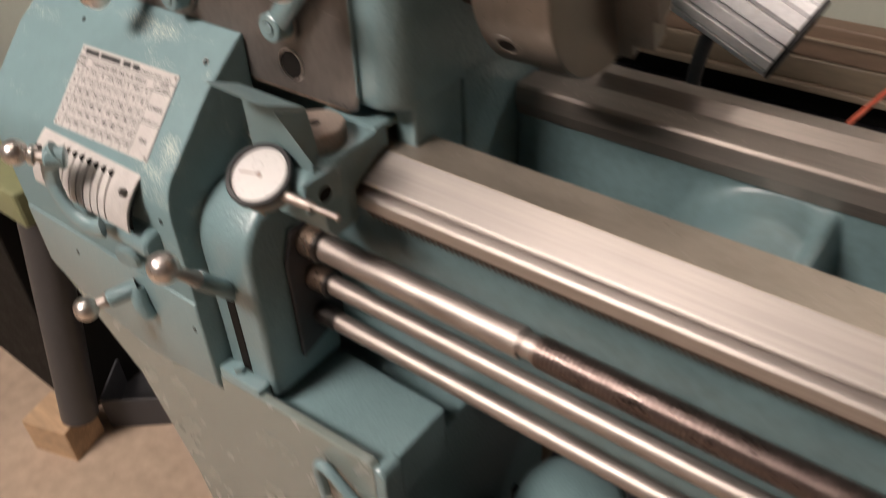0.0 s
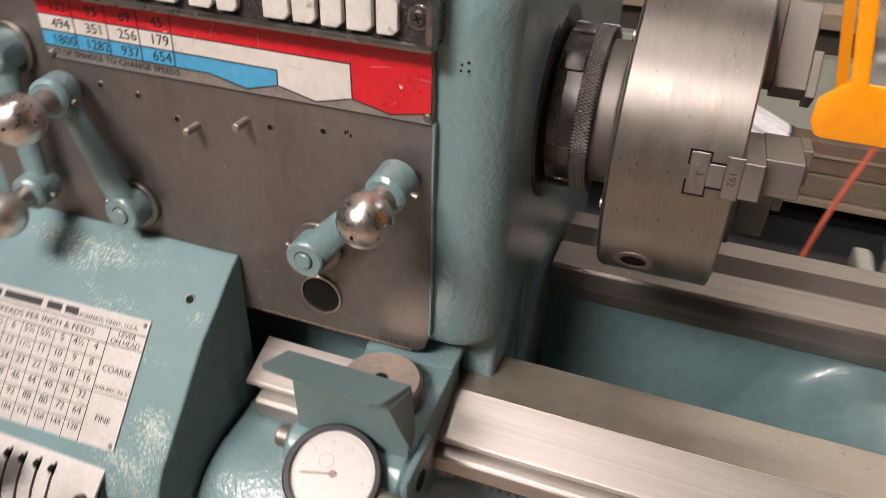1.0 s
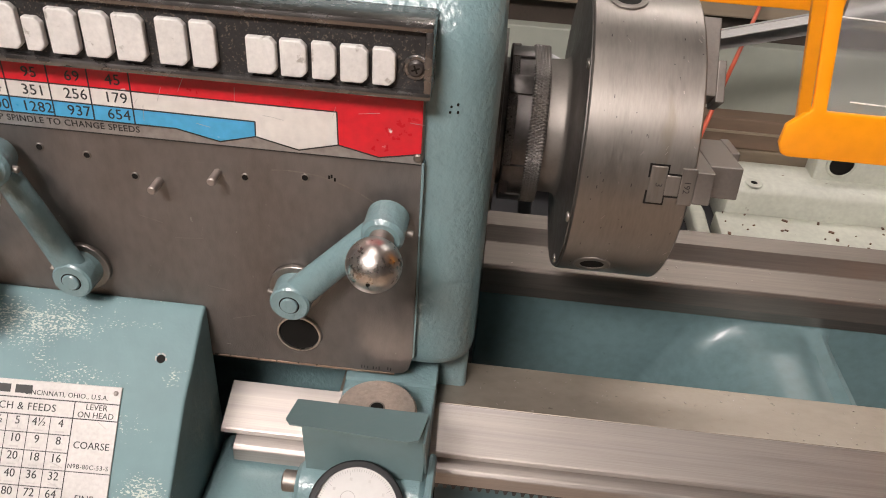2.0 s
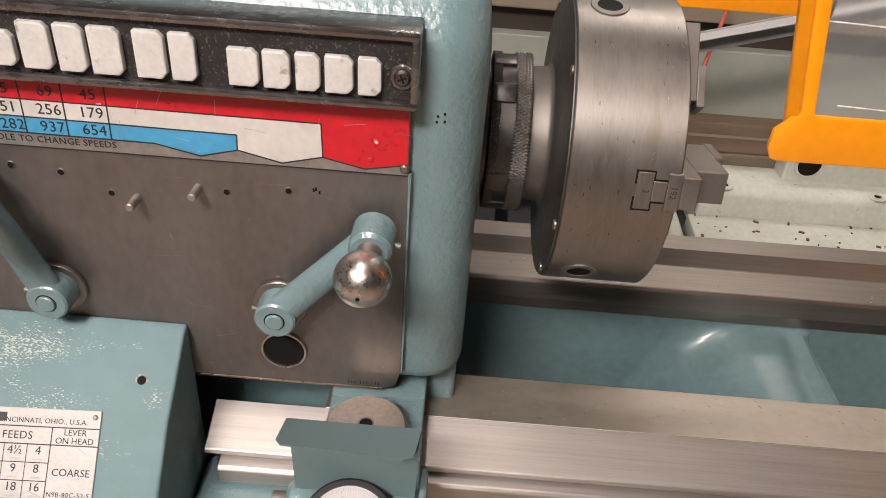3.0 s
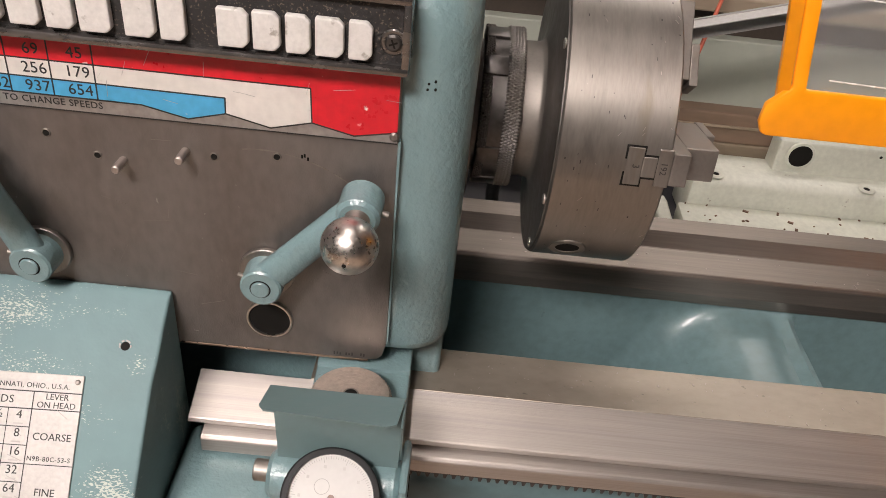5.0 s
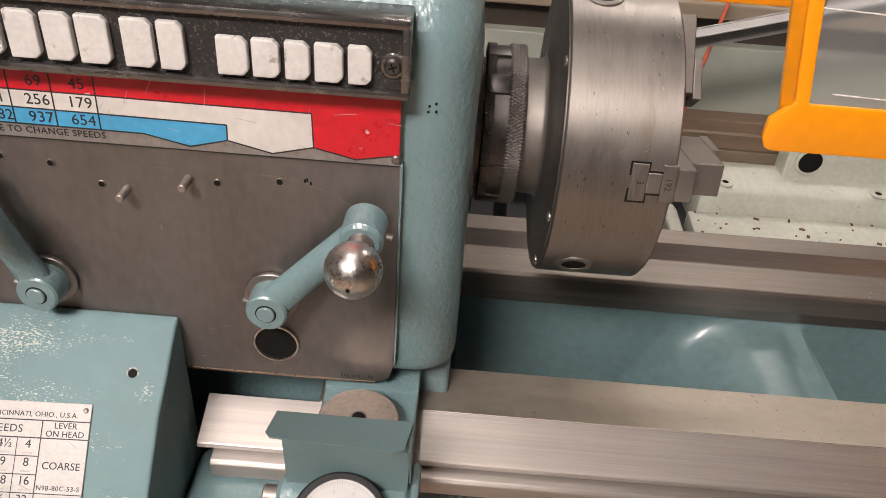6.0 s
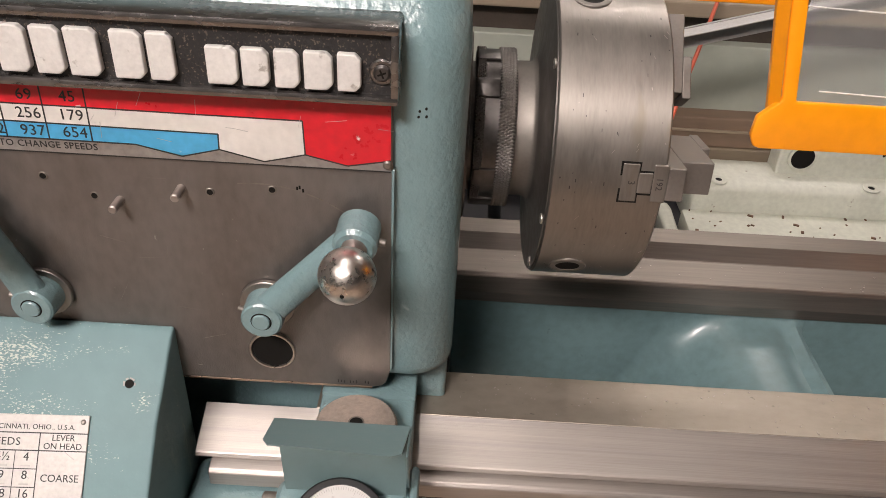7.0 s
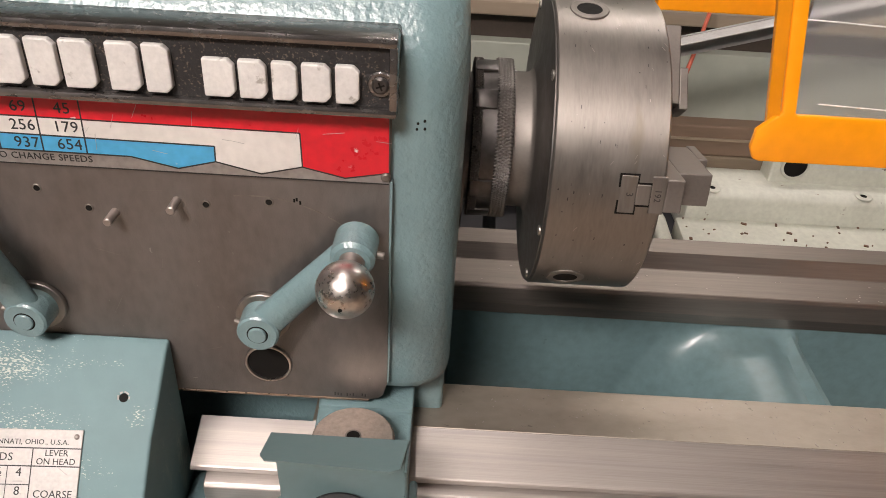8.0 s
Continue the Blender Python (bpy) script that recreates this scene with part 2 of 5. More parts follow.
def loop_profile(c, d, profile, seg=40):
    d, u, w = basis(d)
    c = Vector(c)
    bm = bmesh.new()
    cols = []
    for i in range(seg):
        a = 2 * math.pi * i / seg
        e = u * math.cos(a) + w * math.sin(a)
        cols.append([bm.verts.new(c + d * s + e * r) for s, r in profile])
    n = len(profile)
    for i in range(seg):
        p, q = cols[i], cols[(i + 1) % seg]
        for k in range(n):
            bm.faces.new((p[k], q[k], q[(k + 1) % n], p[(k + 1) % n]))
    bmesh.ops.recalc_face_normals(bm, faces=bm.faces)
    return bm


def capsule_arm(p0, p1, r0, r1, flat=0.7, seg=20):
    """A tapering round arm, flattened along y."""
    p0, p1 = Vector(p0), Vector(p1)
    d = (p1 - p0)
    n = d.length
    d.normalize()
    u = d.cross(Vector((0, 1, 0))).normalized()
    w = Vector((0, 1, 0))
    bm = bmesh.new()
    rings = []
    for k in range(9):
        s = k / 8
        r = r0 + (r1 - r0) * s
        rings.append([bm.verts.new(p0 + (p1 - p0) * s + u * r * math.cos(2 * math.pi * i / seg) + w * r * flat * math.sin(2 * math.pi * i / seg)) for i in range(seg)])
    for a, b in zip(rings, rings[1:]):
        for i in range(seg):
            bm.faces.new((a[i], a[(i + 1) % seg], b[(i + 1) % seg], b[i]))
    bm.faces.new(rings[0][::-1])
    bm.faces.new(rings[-1])
    return bm


def text_mesh(body, size, m, depth=0.00015, align="CENTER", spacing=1.0):
    cu = bpy.data.curves.new("t", "FONT")
    cu.body, cu.size, cu.align_x, cu.align_y, cu.extrude = body, size, align, "CENTER", depth
    cu.space_character = spacing
    cu.resolution_u = 3
    ob = bpy.data.objects.new("t", cu)
    scene.collection.objects.link(ob)
    bpy.context.view_layer.update()
    me = bpy.data.meshes.new_from_object(ob)
    bm = bmesh.new()
    bm.from_mesh(me)
    bpy.data.objects.remove(ob)
    bpy.data.curves.remove(cu)
    bpy.data.meshes.remove(me)
    bmesh.ops.transform(bm, matrix=m, verts=bm.verts)
    return bm


# Teal darkened in its colour for the shade inside the bed, with dark spots.
TEAL_SHADED = material("shade_darkened_teal_paint", (0.125, 0.194, 0.206), 0.38, vary=0.14, scale=14, bump=0.5, bump_scale=70, coat=0.25, spots=0.06, spot_color=(0.04, 0.05, 0.05), spot_scale=30)


def glint_worn_teal():
    """Machine paint with pale flecks in drifts: wear, and glints put into the colour."""
    m = TEAL.copy()
    m.name = "glint_fleck_worn_teal_paint"
    nt = m.node_tree
    bs = nt.nodes["Principled BSDF"]
    bs.inputs["Coat Weight"].default_value = 0.0
    bs.inputs["Specular IOR Level"].default_value = 0.22
    [n for n in nt.nodes if n.type == "BUMP"][0].inputs["Strength"].default_value = 0.3
    rr = bs.inputs["Roughness"].links[0].from_node
    rr.inputs["To Min"].default_value, rr.inputs["To Max"].default_value = 0.50, 0.60
    link = bs.inputs["Base Color"].links[0]
    src = link.from_socket
    co = nt.nodes.new("ShaderNodeTexCoord")
    mp = nt.nodes.new("ShaderNodeMapping")
    mp.inputs["Scale"].default_value = (0.45, 1, 1)
    nt.links.new(co.outputs["Object"], mp.inputs["Vector"])
    fine = nt.nodes.new("ShaderNodeTexNoise")
    fine.inputs["Scale"].default_value = 1150
    fine.inputs["Detail"].default_value = 2
    nt.links.new(mp.outputs["Vector"], fine.inputs["Vector"])
    broad = nt.nodes.new("ShaderNodeTexNoise")
    broad.inputs["Scale"].default_value = 26
    broad.inputs["Detail"].default_value = 3
    nt.links.new(mp.outputs["Vector"], broad.inputs["Vector"])

    def calc(op, a, b, clamp=False):
        n = nt.nodes.new("ShaderNodeMath")
        n.operation, n.use_clamp = op, clamp
        for k, v in enumerate((a, b)):
            if isinstance(v, (int, float)):
                n.inputs[k].default_value = v
            else:
                nt.links.new(v, n.inputs[k])
        return n.outputs[0]

    def near(v, centre, width):
        d = calc("ABSOLUTE", calc("SUBTRACT", v, centre), 0)
        return calc("SUBTRACT", 1.0, calc("DIVIDE", d, width), True)

    axes = nt.nodes.new("ShaderNodeSeparateXYZ")
    nt.links.new(co.outputs["Object"], axes.inputs[0])
    x, y = axes.outputs["X"], axes.outputs["Y"]
    # Fleck bands add glints to the colour at the fold, hole and lower side.
    fold = calc("MULTIPLY", near(y, 0.043, 0.010), 0.175)
    hole_glint = calc("MULTIPLY", calc("MULTIPLY", near(x, 0.104, 0.016), near(y, 0.021, 0.012)), 0.30)
    lower = calc("MULTIPLY", calc("MULTIPLY", near(x, 0.100, 0.030), near(y, -0.035, 0.035)), 0.20)
    worn = calc("ADD", calc("ADD", fold, hole_glint), lower)
    grain = calc("MULTIPLY", fine.outputs["Fac"], calc("ADD", broad.outputs["Fac"], worn))
    rm = nt.nodes.new("ShaderNodeMapRange")
    rm.inputs["From Min"].default_value = 0.392
    rm.inputs["From Max"].default_value = 0.42
    nt.links.new(grain, rm.inputs["Value"])
    mx = nt.nodes.new("ShaderNodeMix")
    mx.data_type = "RGBA"
    mx.inputs["B"].default_value = (0.50, 0.555, 0.51, 1)
    nt.links.new(src, mx.inputs["A"])
    nt.links.new(rm.outputs[0], mx.inputs["Factor"])
    nt.links.new(mx.outputs["Result"], bs.inputs["Base Color"])
    return m


TEAL_GLINT_WORN = glint_worn_teal()


def paint(name, pts, mat, parent, y, t=0.0003, label=""):
    """A flat enamel field on the plane y."""
    return part(name, prism(pts, "y", y - t, y + 0.0002), mat, parent, label)


def facing(x, y, z):
    """Lettering that reads from the front."""
    return Matrix(((1, 0, 0, x), (0, 0, -1, y), (0, 1, 0, z), (0, 0, 0, 1)))


def tube(points, r, seg=12, r1=None):
    """A bent round bar through the points, smoothed."""
    pts = [Vector(p) for p in points]
    fine = []
    n = len(pts)
    for i in range(n - 1):
        a, b, c, d = pts[max(i - 1, 0)], pts[i], pts[i + 1], pts[min(i + 2, n - 1)]
        for k in range(8):
            t = k / 8
            fine.append(0.5 * ((2 * b) + (c - a) * t + (2 * a - 5 * b + 4 * c - d) * t * t + (3 * b - a - 3 * c + d) * t ** 3))
    fine.append(pts[-1])
    bm = bmesh.new()
    rings, u = [], None
    for i, p in enumerate(fine):
        d = (fine[min(i + 1, len(fine) - 1)] - fine[max(i - 1, 0)]).normalized()
        u = d.orthogonal().normalized() if u is None else (u - d * u.dot(d)).normalized()
        w = d.cross(u)
        rr = r if r1 is None else r + (r1 - r) * i / (len(fine) - 1)
        rings.append([bm.verts.new(p + (u * math.cos(2 * math.pi * k / seg) + w * math.sin(2 * math.pi * k / seg)) * rr) for k in range(seg)])
    for a, b in zip(rings, rings[1:]):
        for k in range(seg):
            bm.faces.new((a[k], a[(k + 1) % seg], b[(k + 1) % seg], b[k]))
    bm.faces.new(rings[0][::-1])
    bm.faces.new(rings[-1])
    return bm


def oriented_box(c, ax, ay, az, sx, sy, sz, bevel=0.0):
    """A box with its own axes: full sizes sx, sy, sz."""
    bm = box(-sx / 2, sx / 2, -sy / 2, sy / 2, -sz / 2, sz / 2, bevel)
    m = Matrix((Vector(ax).normalized(), Vector(ay).normalized(), Vector(az).normalized())).transposed().to_4x4()
    m.translation = Vector(c)
    bmesh.ops.transform(bm, matrix=m, verts=bm.verts)
    return bm


# ---- setting ----
def setting(name, bm, mat, label):
    ob = part(name, bm, mat)
    return tagged(ob, label, name.split("_")[0], kind="structure")


setting("floor", box(-4, 5, -4, 4, -0.1, 0.0), CONCRETE, "worn tan concrete workshop floor")
setting("ceiling", box(-4, 5, -4, 4, 3.3, 3.4), CEIL, "plain grey workshop ceiling")
setting("wall_north", box(-4, 5, 2.4, 2.5, 0, 3.3), WALLPAINT, "pale green grey painted workshop wall")
setting("wall_south", box(-4, 5, -4.0, -3.9, 0, 3.3), WALLDARK, "dull grey workshop wall")
setting("wall_west", box(-4, -3.9, -3.9, 2.4, 0, 3.3), WALLDARK, "dull grey workshop wall")
setting("wall_east", box(4.9, 5, -3.9, 2.4, 0, 3.3), WALLDARK, "dull grey workshop wall")


def ceiling_light(x, y, n=1.2, w=0.2):
    t = thing("ceiling_light", (x, y, 3.2), "long white fluorescent ceiling light, switched on", "ceiling light", "workshop lights")
    part("housing", box(x - n / 2, x + n / 2, y - w / 2, y + w / 2, 3.22, 3.3, 0.01), CEIL, t)
    part("diffuser", box(x - n / 2 + 0.02, x + n / 2 - 0.02, y - w / 2 + 0.015, y + w / 2 - 0.015, 3.18, 3.22, 0.01), TUBE, t, "glowing white diffuser")


for lx, ly, ln, lw in LIGHTS:
    ceiling_light(lx, ly, ln, lw)

# ---- lathe bed ----
bed = thing("lathe_bed", (0.5, 0.1, 0.6), "blue-green lathe bed with worn ground steel ways", "lathe bed")
X0, X1 = -0.128, 1.9
part("front_way", prism([(0.0104, 0.9494), (-0.023, 0.9352), (-0.0245, 0.932), (-0.0165, 0.9285), (-0.0165, 0.9265), (0.0, 0.9265), (0.0104, 0.9265)], "x", X0, X1, 0.0006, 1), WAY, bed, "bright ground steel sloping way")
part("lower_rail", prism([(0.0, 0.9262), (-0.0155, 0.9262), (-0.027, 0.9235), (-0.029, 0.921), (-0.029, 0.9095), (-0.026, 0.908), (0.0, 0.908)], "x", X0 + 0.009, X1, 0.0006, 1), WAY, bed, "bright ground steel rail under the groove")
part("flat_way", prism([(0.0106, 0.9490), (0.057, 0.9476), (0.0585, 0.946), (0.0585, 0.905), (0.0106, 0.905)], "x", -0.05, X1, 0.0005, 1), WAY_TOP, bed, "brown oiled flat way with chips")
part("front_web", box(X0 + 0.01, X1, 0.002, 0.05, 0.69, 0.9075, 0.004), TEAL_SHADED, bed)
part("rear_way", prism([(0.184, 0.930), (0.1845, 0.9475), (0.187, 0.9505), (0.222, 0.9505), (0.2225, 0.9475), (0.228, 0.9475), (0.243, 0.9585), (0.258, 0.9475), (0.285, 0.9475), (0.2855, 0.930), (0.27, 0.915), (0.19, 0.915)], "x", 0.0455, X1, 0.0007, 1), REAR, bed, "stepped oily steel rear way")
part("rear_web", box(0.0455, X1, 0.192, 0.27, 0.55, 0.9155, 0.002), TEAL_SHADED, bed)

def cross_rib(rx):
    """A web across the bed, sloping up on one side to a beaded edge, swept up into both walls by round fillets."""
    pts = [(rx - 0.185, 0.58)]
    for k in range(1, 31):
        t = k / 30
        pts.append((rx - 0.185 + 0.167 * t, 0.58 + 0.3265 * math.sin(math.pi / 2 * t) ** 0.9))
    pts += [(rx - 0.008, 0.9072), (rx + 0.002, 0.9055), (rx + 0.009, 0.9010), (rx + 0.015, 0.9000), (rx + 0.0195, 0.9035), (rx + 0.0235, 0.9072), (rx + 0.028, 0.9065), (rx + 0.033, 0.890), (rx + 0.037, 0.862), (rx + 0.042, 0.82), (rx + 0.05, 0.74), (rx + 0.06, 0.58)]
    ya, yb, n = 0.0505, 0.1915, 48
    bm = bmesh.new()
    loops = []
    for i in range(n + 1):
        y = ya + (yb - ya) * (1 - math.cos(math.pi * i / n)) / 2
        d = min(y - ya, yb - y)
        loop = []
        for x, z in pts:
            r = 0.07 if x < rx + 0.026 else 0.03
            lift = min(1.0, (0.9135 - z) / r) * (r - math.sqrt(max(0.0, r * r - (r - d) ** 2))) if d < r else 0.0
            loop.append(bm.verts.new((x, y, z + lift)))
        loops.append(loop)
    for p, q in zip(loops, loops[1:]):
        for k in range(len(pts) - 1):
            bm.faces.new((p[k], p[k + 1], q[k + 1], q[k]))
    return bm


for rx in (0.338, 0.813, 1.288, 1.763):
    part("cross_rib", cross_rib(rx), TEAL_SHADED, bed, smooth=True)
rack = part("gear_rack", box(0.02, X1, -0.0205, 0.0018, 0.8985, 0.9075), DARK_STEEL, bed, "dark oily gear rack under the way")
for k in range(150):
    tx = 0.025 + k * 0.0063
    part("rack_tooth", prism([(tx, 0.8985), (tx + 0.0036, 0.8985), (tx + 0.0026, 0.8945), (tx + 0.0010, 0.8945)], "y", -0.0205, 0.0012), DARK_STEEL, rack)

# ---- lathe base ----
base = thing("machine_pedestal", (-0.1, 0, 0), "blue-green cast machine pedestal with a raised front lip", "pedestal")
part("leg", prism([(-0.44, 0.66), (-0.325, 0.55), (-0.262, 0.40), (-0.19, 0.02), (0.07, 0.02), (0.07, 0.60), (-0.13, 0.62)], "y", -0.110, 0.26, 0.006, 2), TEAL, base)
part("front_lip", prism([(-0.455, 0.684), (-0.33, 0.56), (-0.27, 0.40), (-0.2, 0.02), (0.086, 0.02), (0.092, 0.60), (0.092, 0.685), (0.086, 0.692), (-0.1345, 0.676), (-0.1365, 0.653), (-0.27, 0.635), (-0.40, 0.661)], "y", -0.1220, -0.1105, 0.002, 2), PANEL, base, "smooth grey-green front panel")
part("lip_flange", prism([(0.0925, 0.692), (0.0925, 0.60), (0.108, 0.60), (0.108, 0.684), (0.103, 0.692)], "y", -0.124, -0.096, 0.004, 2), TEAL, base)
part("lip_hook", tube([(0.022, -0.130, 0.60), (0.02, -0.131, 0.645), (0.034, -0.131, 0.652), (0.06, -0.130, 0.63), (0.085, -0.128, 0.61)], 0.006), TEAL, base, smooth=True)
part("shelf", box(-0.134, 0.085, -0.1095, 0.0012, 0.585, 0.655, 0.004), TEAL, base)
part("plinth", box(-0.2, 0.5, -0.10, 0.28, 0.0, 0.05, 0.005), TEAL_FLAT, base)
part("far_leg", box(1.3, 1.8, -0.08, 0.27, 0.0, 0.555, 0.01), TEAL, base)

pan = thing("chip_pan", (0.6, 0.1, 0.3), "dark oily chip pan under the bed", "chip pan")
part("pan_floor", box(0.088, 1.29, -0.2, 0.45, 0.30, 0.315, 0.003), DARKBOX, pan)
part("pan_wall", box(0.088, 1.29, -0.205, -0.2005, 0.30, 0.36, 0.001), DARKBOX, pan)
part("pan_stand", box(0.5, 0.9, 0.0, 0.3, 0.0, 0.2995, 0.004), DARKBOX, pan)
drum = thing("coolant_cover", (0.2, 0.12, 0.32), "blue-green domed cover standing in the chip pan", "cover")
part("dome", turned((0.2, 0.10, 0.315), (0, 0, 1), [(0, 0.075), (0.12, 0.075), (0.15, 0.068), (0.17, 0.05), (0.18, 0.02), (0.182, 0.001)], 40), TEAL, drum, smooth=True)
part("band", turned((0.2, 0.10, 0.40), (0, 0, 1), [(0, 0.0752), (0.001, 0.08), (0.02, 0.08), (0.021, 0.0752)], 40), BLACK_RUB, drum, "black ribbed band", smooth=True)
for k in range(16):
    a = 2 * math.pi * k / 16
    part("rib", box(0.2 + 0.082 * math.cos(a) - 0.006, 0.2 + 0.082 * math.cos(a) + 0.006, 0.10 + 0.082 * math.sin(a) - 0.006, 0.10 + 0.082 * math.sin(a) + 0.006, 0.398, 0.423, 0.002), BLACK_RUB, drum)

# ---- headstock ----
head = thing("lathe_headstock", (-0.15, 0.2, 0.95), "blue-green painted lathe headstock with a dark steel front plate", "lathe headstock")
HX0, HX1 = -0.465, 0.0430


def casting():
    """Round-cornered casting with a rolled-over top."""
    r = 0.028
    bm = bmesh.new()
    rows = []
    prof = [(0.012, 0.9865), (0.006, 0.9875), (0.002, 0.991), (0.0, 0.998), (0.0, 1.1), (0.0, 1.203)]
    for k in range(1, 11):
        a = math.pi / 2 * k / 10
        prof.append((0.055 * (1 - math.cos(a)), 1.203 + 0.055 * math.sin(a)))
    for inset, z in prof:
        row = []
        y0 = 0.004 + inset
        x1 = HX1 - inset * 0.3
        for k in range(10):
            a = math.pi / 2 * k / 9
            row.append(bm.verts.new((x1 - r + r * math.sin(a), y0 + r - r * math.cos(a), z)))
        row.append(bm.verts.new((x1, 0.42 - inset, z)))
        row.append(bm.verts.new((HX0, 0.42 - inset, z)))
        row.append(bm.verts.new((HX0, y0, z)))
        rows.append(row)
    for a, b in zip(rows, rows[1:]):
        m = len(a)
        for i in range(m):
            bm.faces.new((a[i], a[(i + 1) % m], b[(i + 1) % m], b[i]))
    bm.faces.new(rows[0][::-1])
    bm.faces.new(rows[-1])
    return bm


part("casting", casting(), TEAL, head, smooth=True)
part("foot", prism([(0.0145, 0.992), (0.016, 0.9345), (0.0405, 0.9335), (0.0405, 0.992)], "y", 0.03, 0.101, 0.004, 3), TEAL, head, smooth=True)
part("saddle", box(-0.40, 0.0405, 0.104, 0.40, 0.60, 0.99, 0.003), TEAL, head)
part("front_saddle", box(-0.40, 0.0395, 0.0605, 0.1025, 0.60, 0.949, 0.003), TEAL, head)
# Black sheet painting the shade in the recess below the casting.
part("undercut_shade", box(-0.40, 0.012, 0.09, 0.1035, 0.949, 0.985, 0.002), HOLE_AND_SHADE, head)

plate_pts = [(-0.335, 0.983), (-0.008, 0.983), (-0.003, 0.9842), (0.0002, 0.9875), (0.003, 0.999), (0.003, 1.19), (-0.335, 1.19)]
plate = part("front_plate", prism(plate_pts, "y", 0.0, 0.0042, 0.0005, 1), PLATE, head, "dark browned steel front plate with scratches")


def disc_on_plate(x, z, r, mat, name, parent, y0=-0.0004, y1=0.001, label=""):
    return part(name, cyl((x, y0, z), (x, y1, z), r, seg=20), mat, parent, label, smooth=True)


for hx, hz in ((-0.2228, 1.1337), (-0.1947, 1.1314), (-0.1677, 1.1203), (-0.1006, 1.127), (-0.0649, 1.1309)):
    disc_on_plate(hx, hz, 0.0018, HOLE_AND_SHADE, "drilled_hole", plate)
    part("hole_rim", ring((hx, -0.0006, hz), (0, 1, 0), 0.0019, 0.0026, 0.001, 20, 0.0003), STEEL, plate, smooth=True)
for hx, hz in ((-0.1532, 1.1186), (-0.1168, 1.1285)):
    part("stop_pin", cyl((hx, -0.0125, hz), (hx, 0.002, hz), 0.0025, bevel=0.0006, seg=16), ROD, plate, smooth=True)
for k in range(14):
    a0 = radians(50 + k * 3.4)
    c0 = Vector((-0.0733, 0, 1.0508))
    p0 = c0 + Vector((math.cos(a0), 0, math.sin(a0))) * 0.0835
    a1 = a0 + radians(3.5)
    p1 = c0 + Vector((math.cos(a1), 0, math.sin(a1))) * 0.0835
    part("scratch", oriented_box((p0 + p1) / 2 + Vector((0, -0.00005, 0)), p1 - p0, (0, 1, 0), (p1 - p0).cross(Vector((0, 1, 0))), (p1 - p0).length, 0.0002, 0.0003 + 0.0003 * (k % 3)), STEEL, plate)
part("sight_ring", ring((-0.0738, -0.0022, 1.0112), (0, 1, 0), 0.0136, 0.0150, 0.0026), CHROME, plate, "thin bright ring", smooth=True)
part("sight_glass", cyl((-0.0738, -0.0006, 1.0112), (-0.0738, 0.002, 1.0112), 0.0137), HOLE_AND_SHADE, plate, "dark oil sight glass", smooth=True)
part("bottom_edge", box(-0.33, -0.009, -0.0004, 0.004, 0.9818, 0.9832, 0.0003), BRONZE, plate, "thin bronze-toned edge")
stamp = join(*[box(-0.032 + 0.0020 * k, -0.0312 + 0.0020 * k, -0.0002, 0.0003, 0.9853 + 0.0006 * (k % 2), 0.9881 - 0.0004 * (k % 3)) for k in (0, 1, 2, 4, 5, 6, 9, 10)])
part("stamped_mark", stamp, DARK_STEEL, plate)

for mx, mz in ((-0.0512, 1.1327), (-0.0498, 1.1334), (-0.0479, 1.1314)):
    part("stamped_mark", box(mx, mx + 0.0011, -0.0002, 0.0003, mz - 0.0011, mz + 0.0011), HOLE_AND_SHADE, plate)
for mx, mz in ((0.0168, 1.1818), (0.0203, 1.1833), (0.0163, 1.1785), (0.0205, 1.1788)):
    part("paint_pit", cyl((mx, 0.0035, mz), (mx, 0.0075, mz), 0.0007, seg=10), HOLE_AND_SHADE, head)

part("paint_bead", prism([(0.0026, 1.148), (0.0044, 1.148), (0.0041, 1.10), (0.0046, 1.05), (0.0040, 1.0), (0.0028, 0.9985), (0.0031, 1.05), (0.0027, 1.10)], "y", -0.0007, 0.0041, 0.0003, 1), TEAL, head)

# speed chart
chart = part("speed_chart", box(-0.2585, 0.002, -0.0010, 0.0005, 1.1472, 1.1925), SILVER, head, "striped aluminium spindle speed chart")
paint("red_field", [(-0.2585, 1.1925), (0.002, 1.1925), (0.002, 1.1540), (-0.0216, 1.1495), (-0.0445, 1.1548), (-0.0450, 1.1748), (-0.2585, 1.1757)], RED, chart, -0.001)
paint("white_field", [(-0.2585, 1.1755), (-0.0454, 1.1746), (-0.0449, 1.1548), (-0.0674, 1.1492), (-0.0914, 1.1550), (-0.0910, 1.1642), (-0.2585, 1.1656)], CREAM, chart, -0.001)
paint("blue_field", [(-0.2585, 1.1654), (-0.0916, 1.1640), (-0.0920, 1.1550), (-0.1126, 1.1496), (-0.1375, 1.1552), (-0.2585, 1.1558)], BLUE, chart, -0.001)


def rule(x0, z0, x1, z1, w=0.0008, y=-0.00135):
    d = Vector((x1 - x0, 0, z1 - z0))
    n = Vector((-d.z, 0, d.x)).normalized() * w / 2
    a, b = Vector((x0, 0, z0)), Vector((x1, 0, z1))
    return prism([((a + n).x, (a + n).z), ((b + n).x, (b + n).z), ((b - n).x, (b - n).z), ((a - n).x, (a - n).z)], "y", y - 0.0001, y + 0.0003)


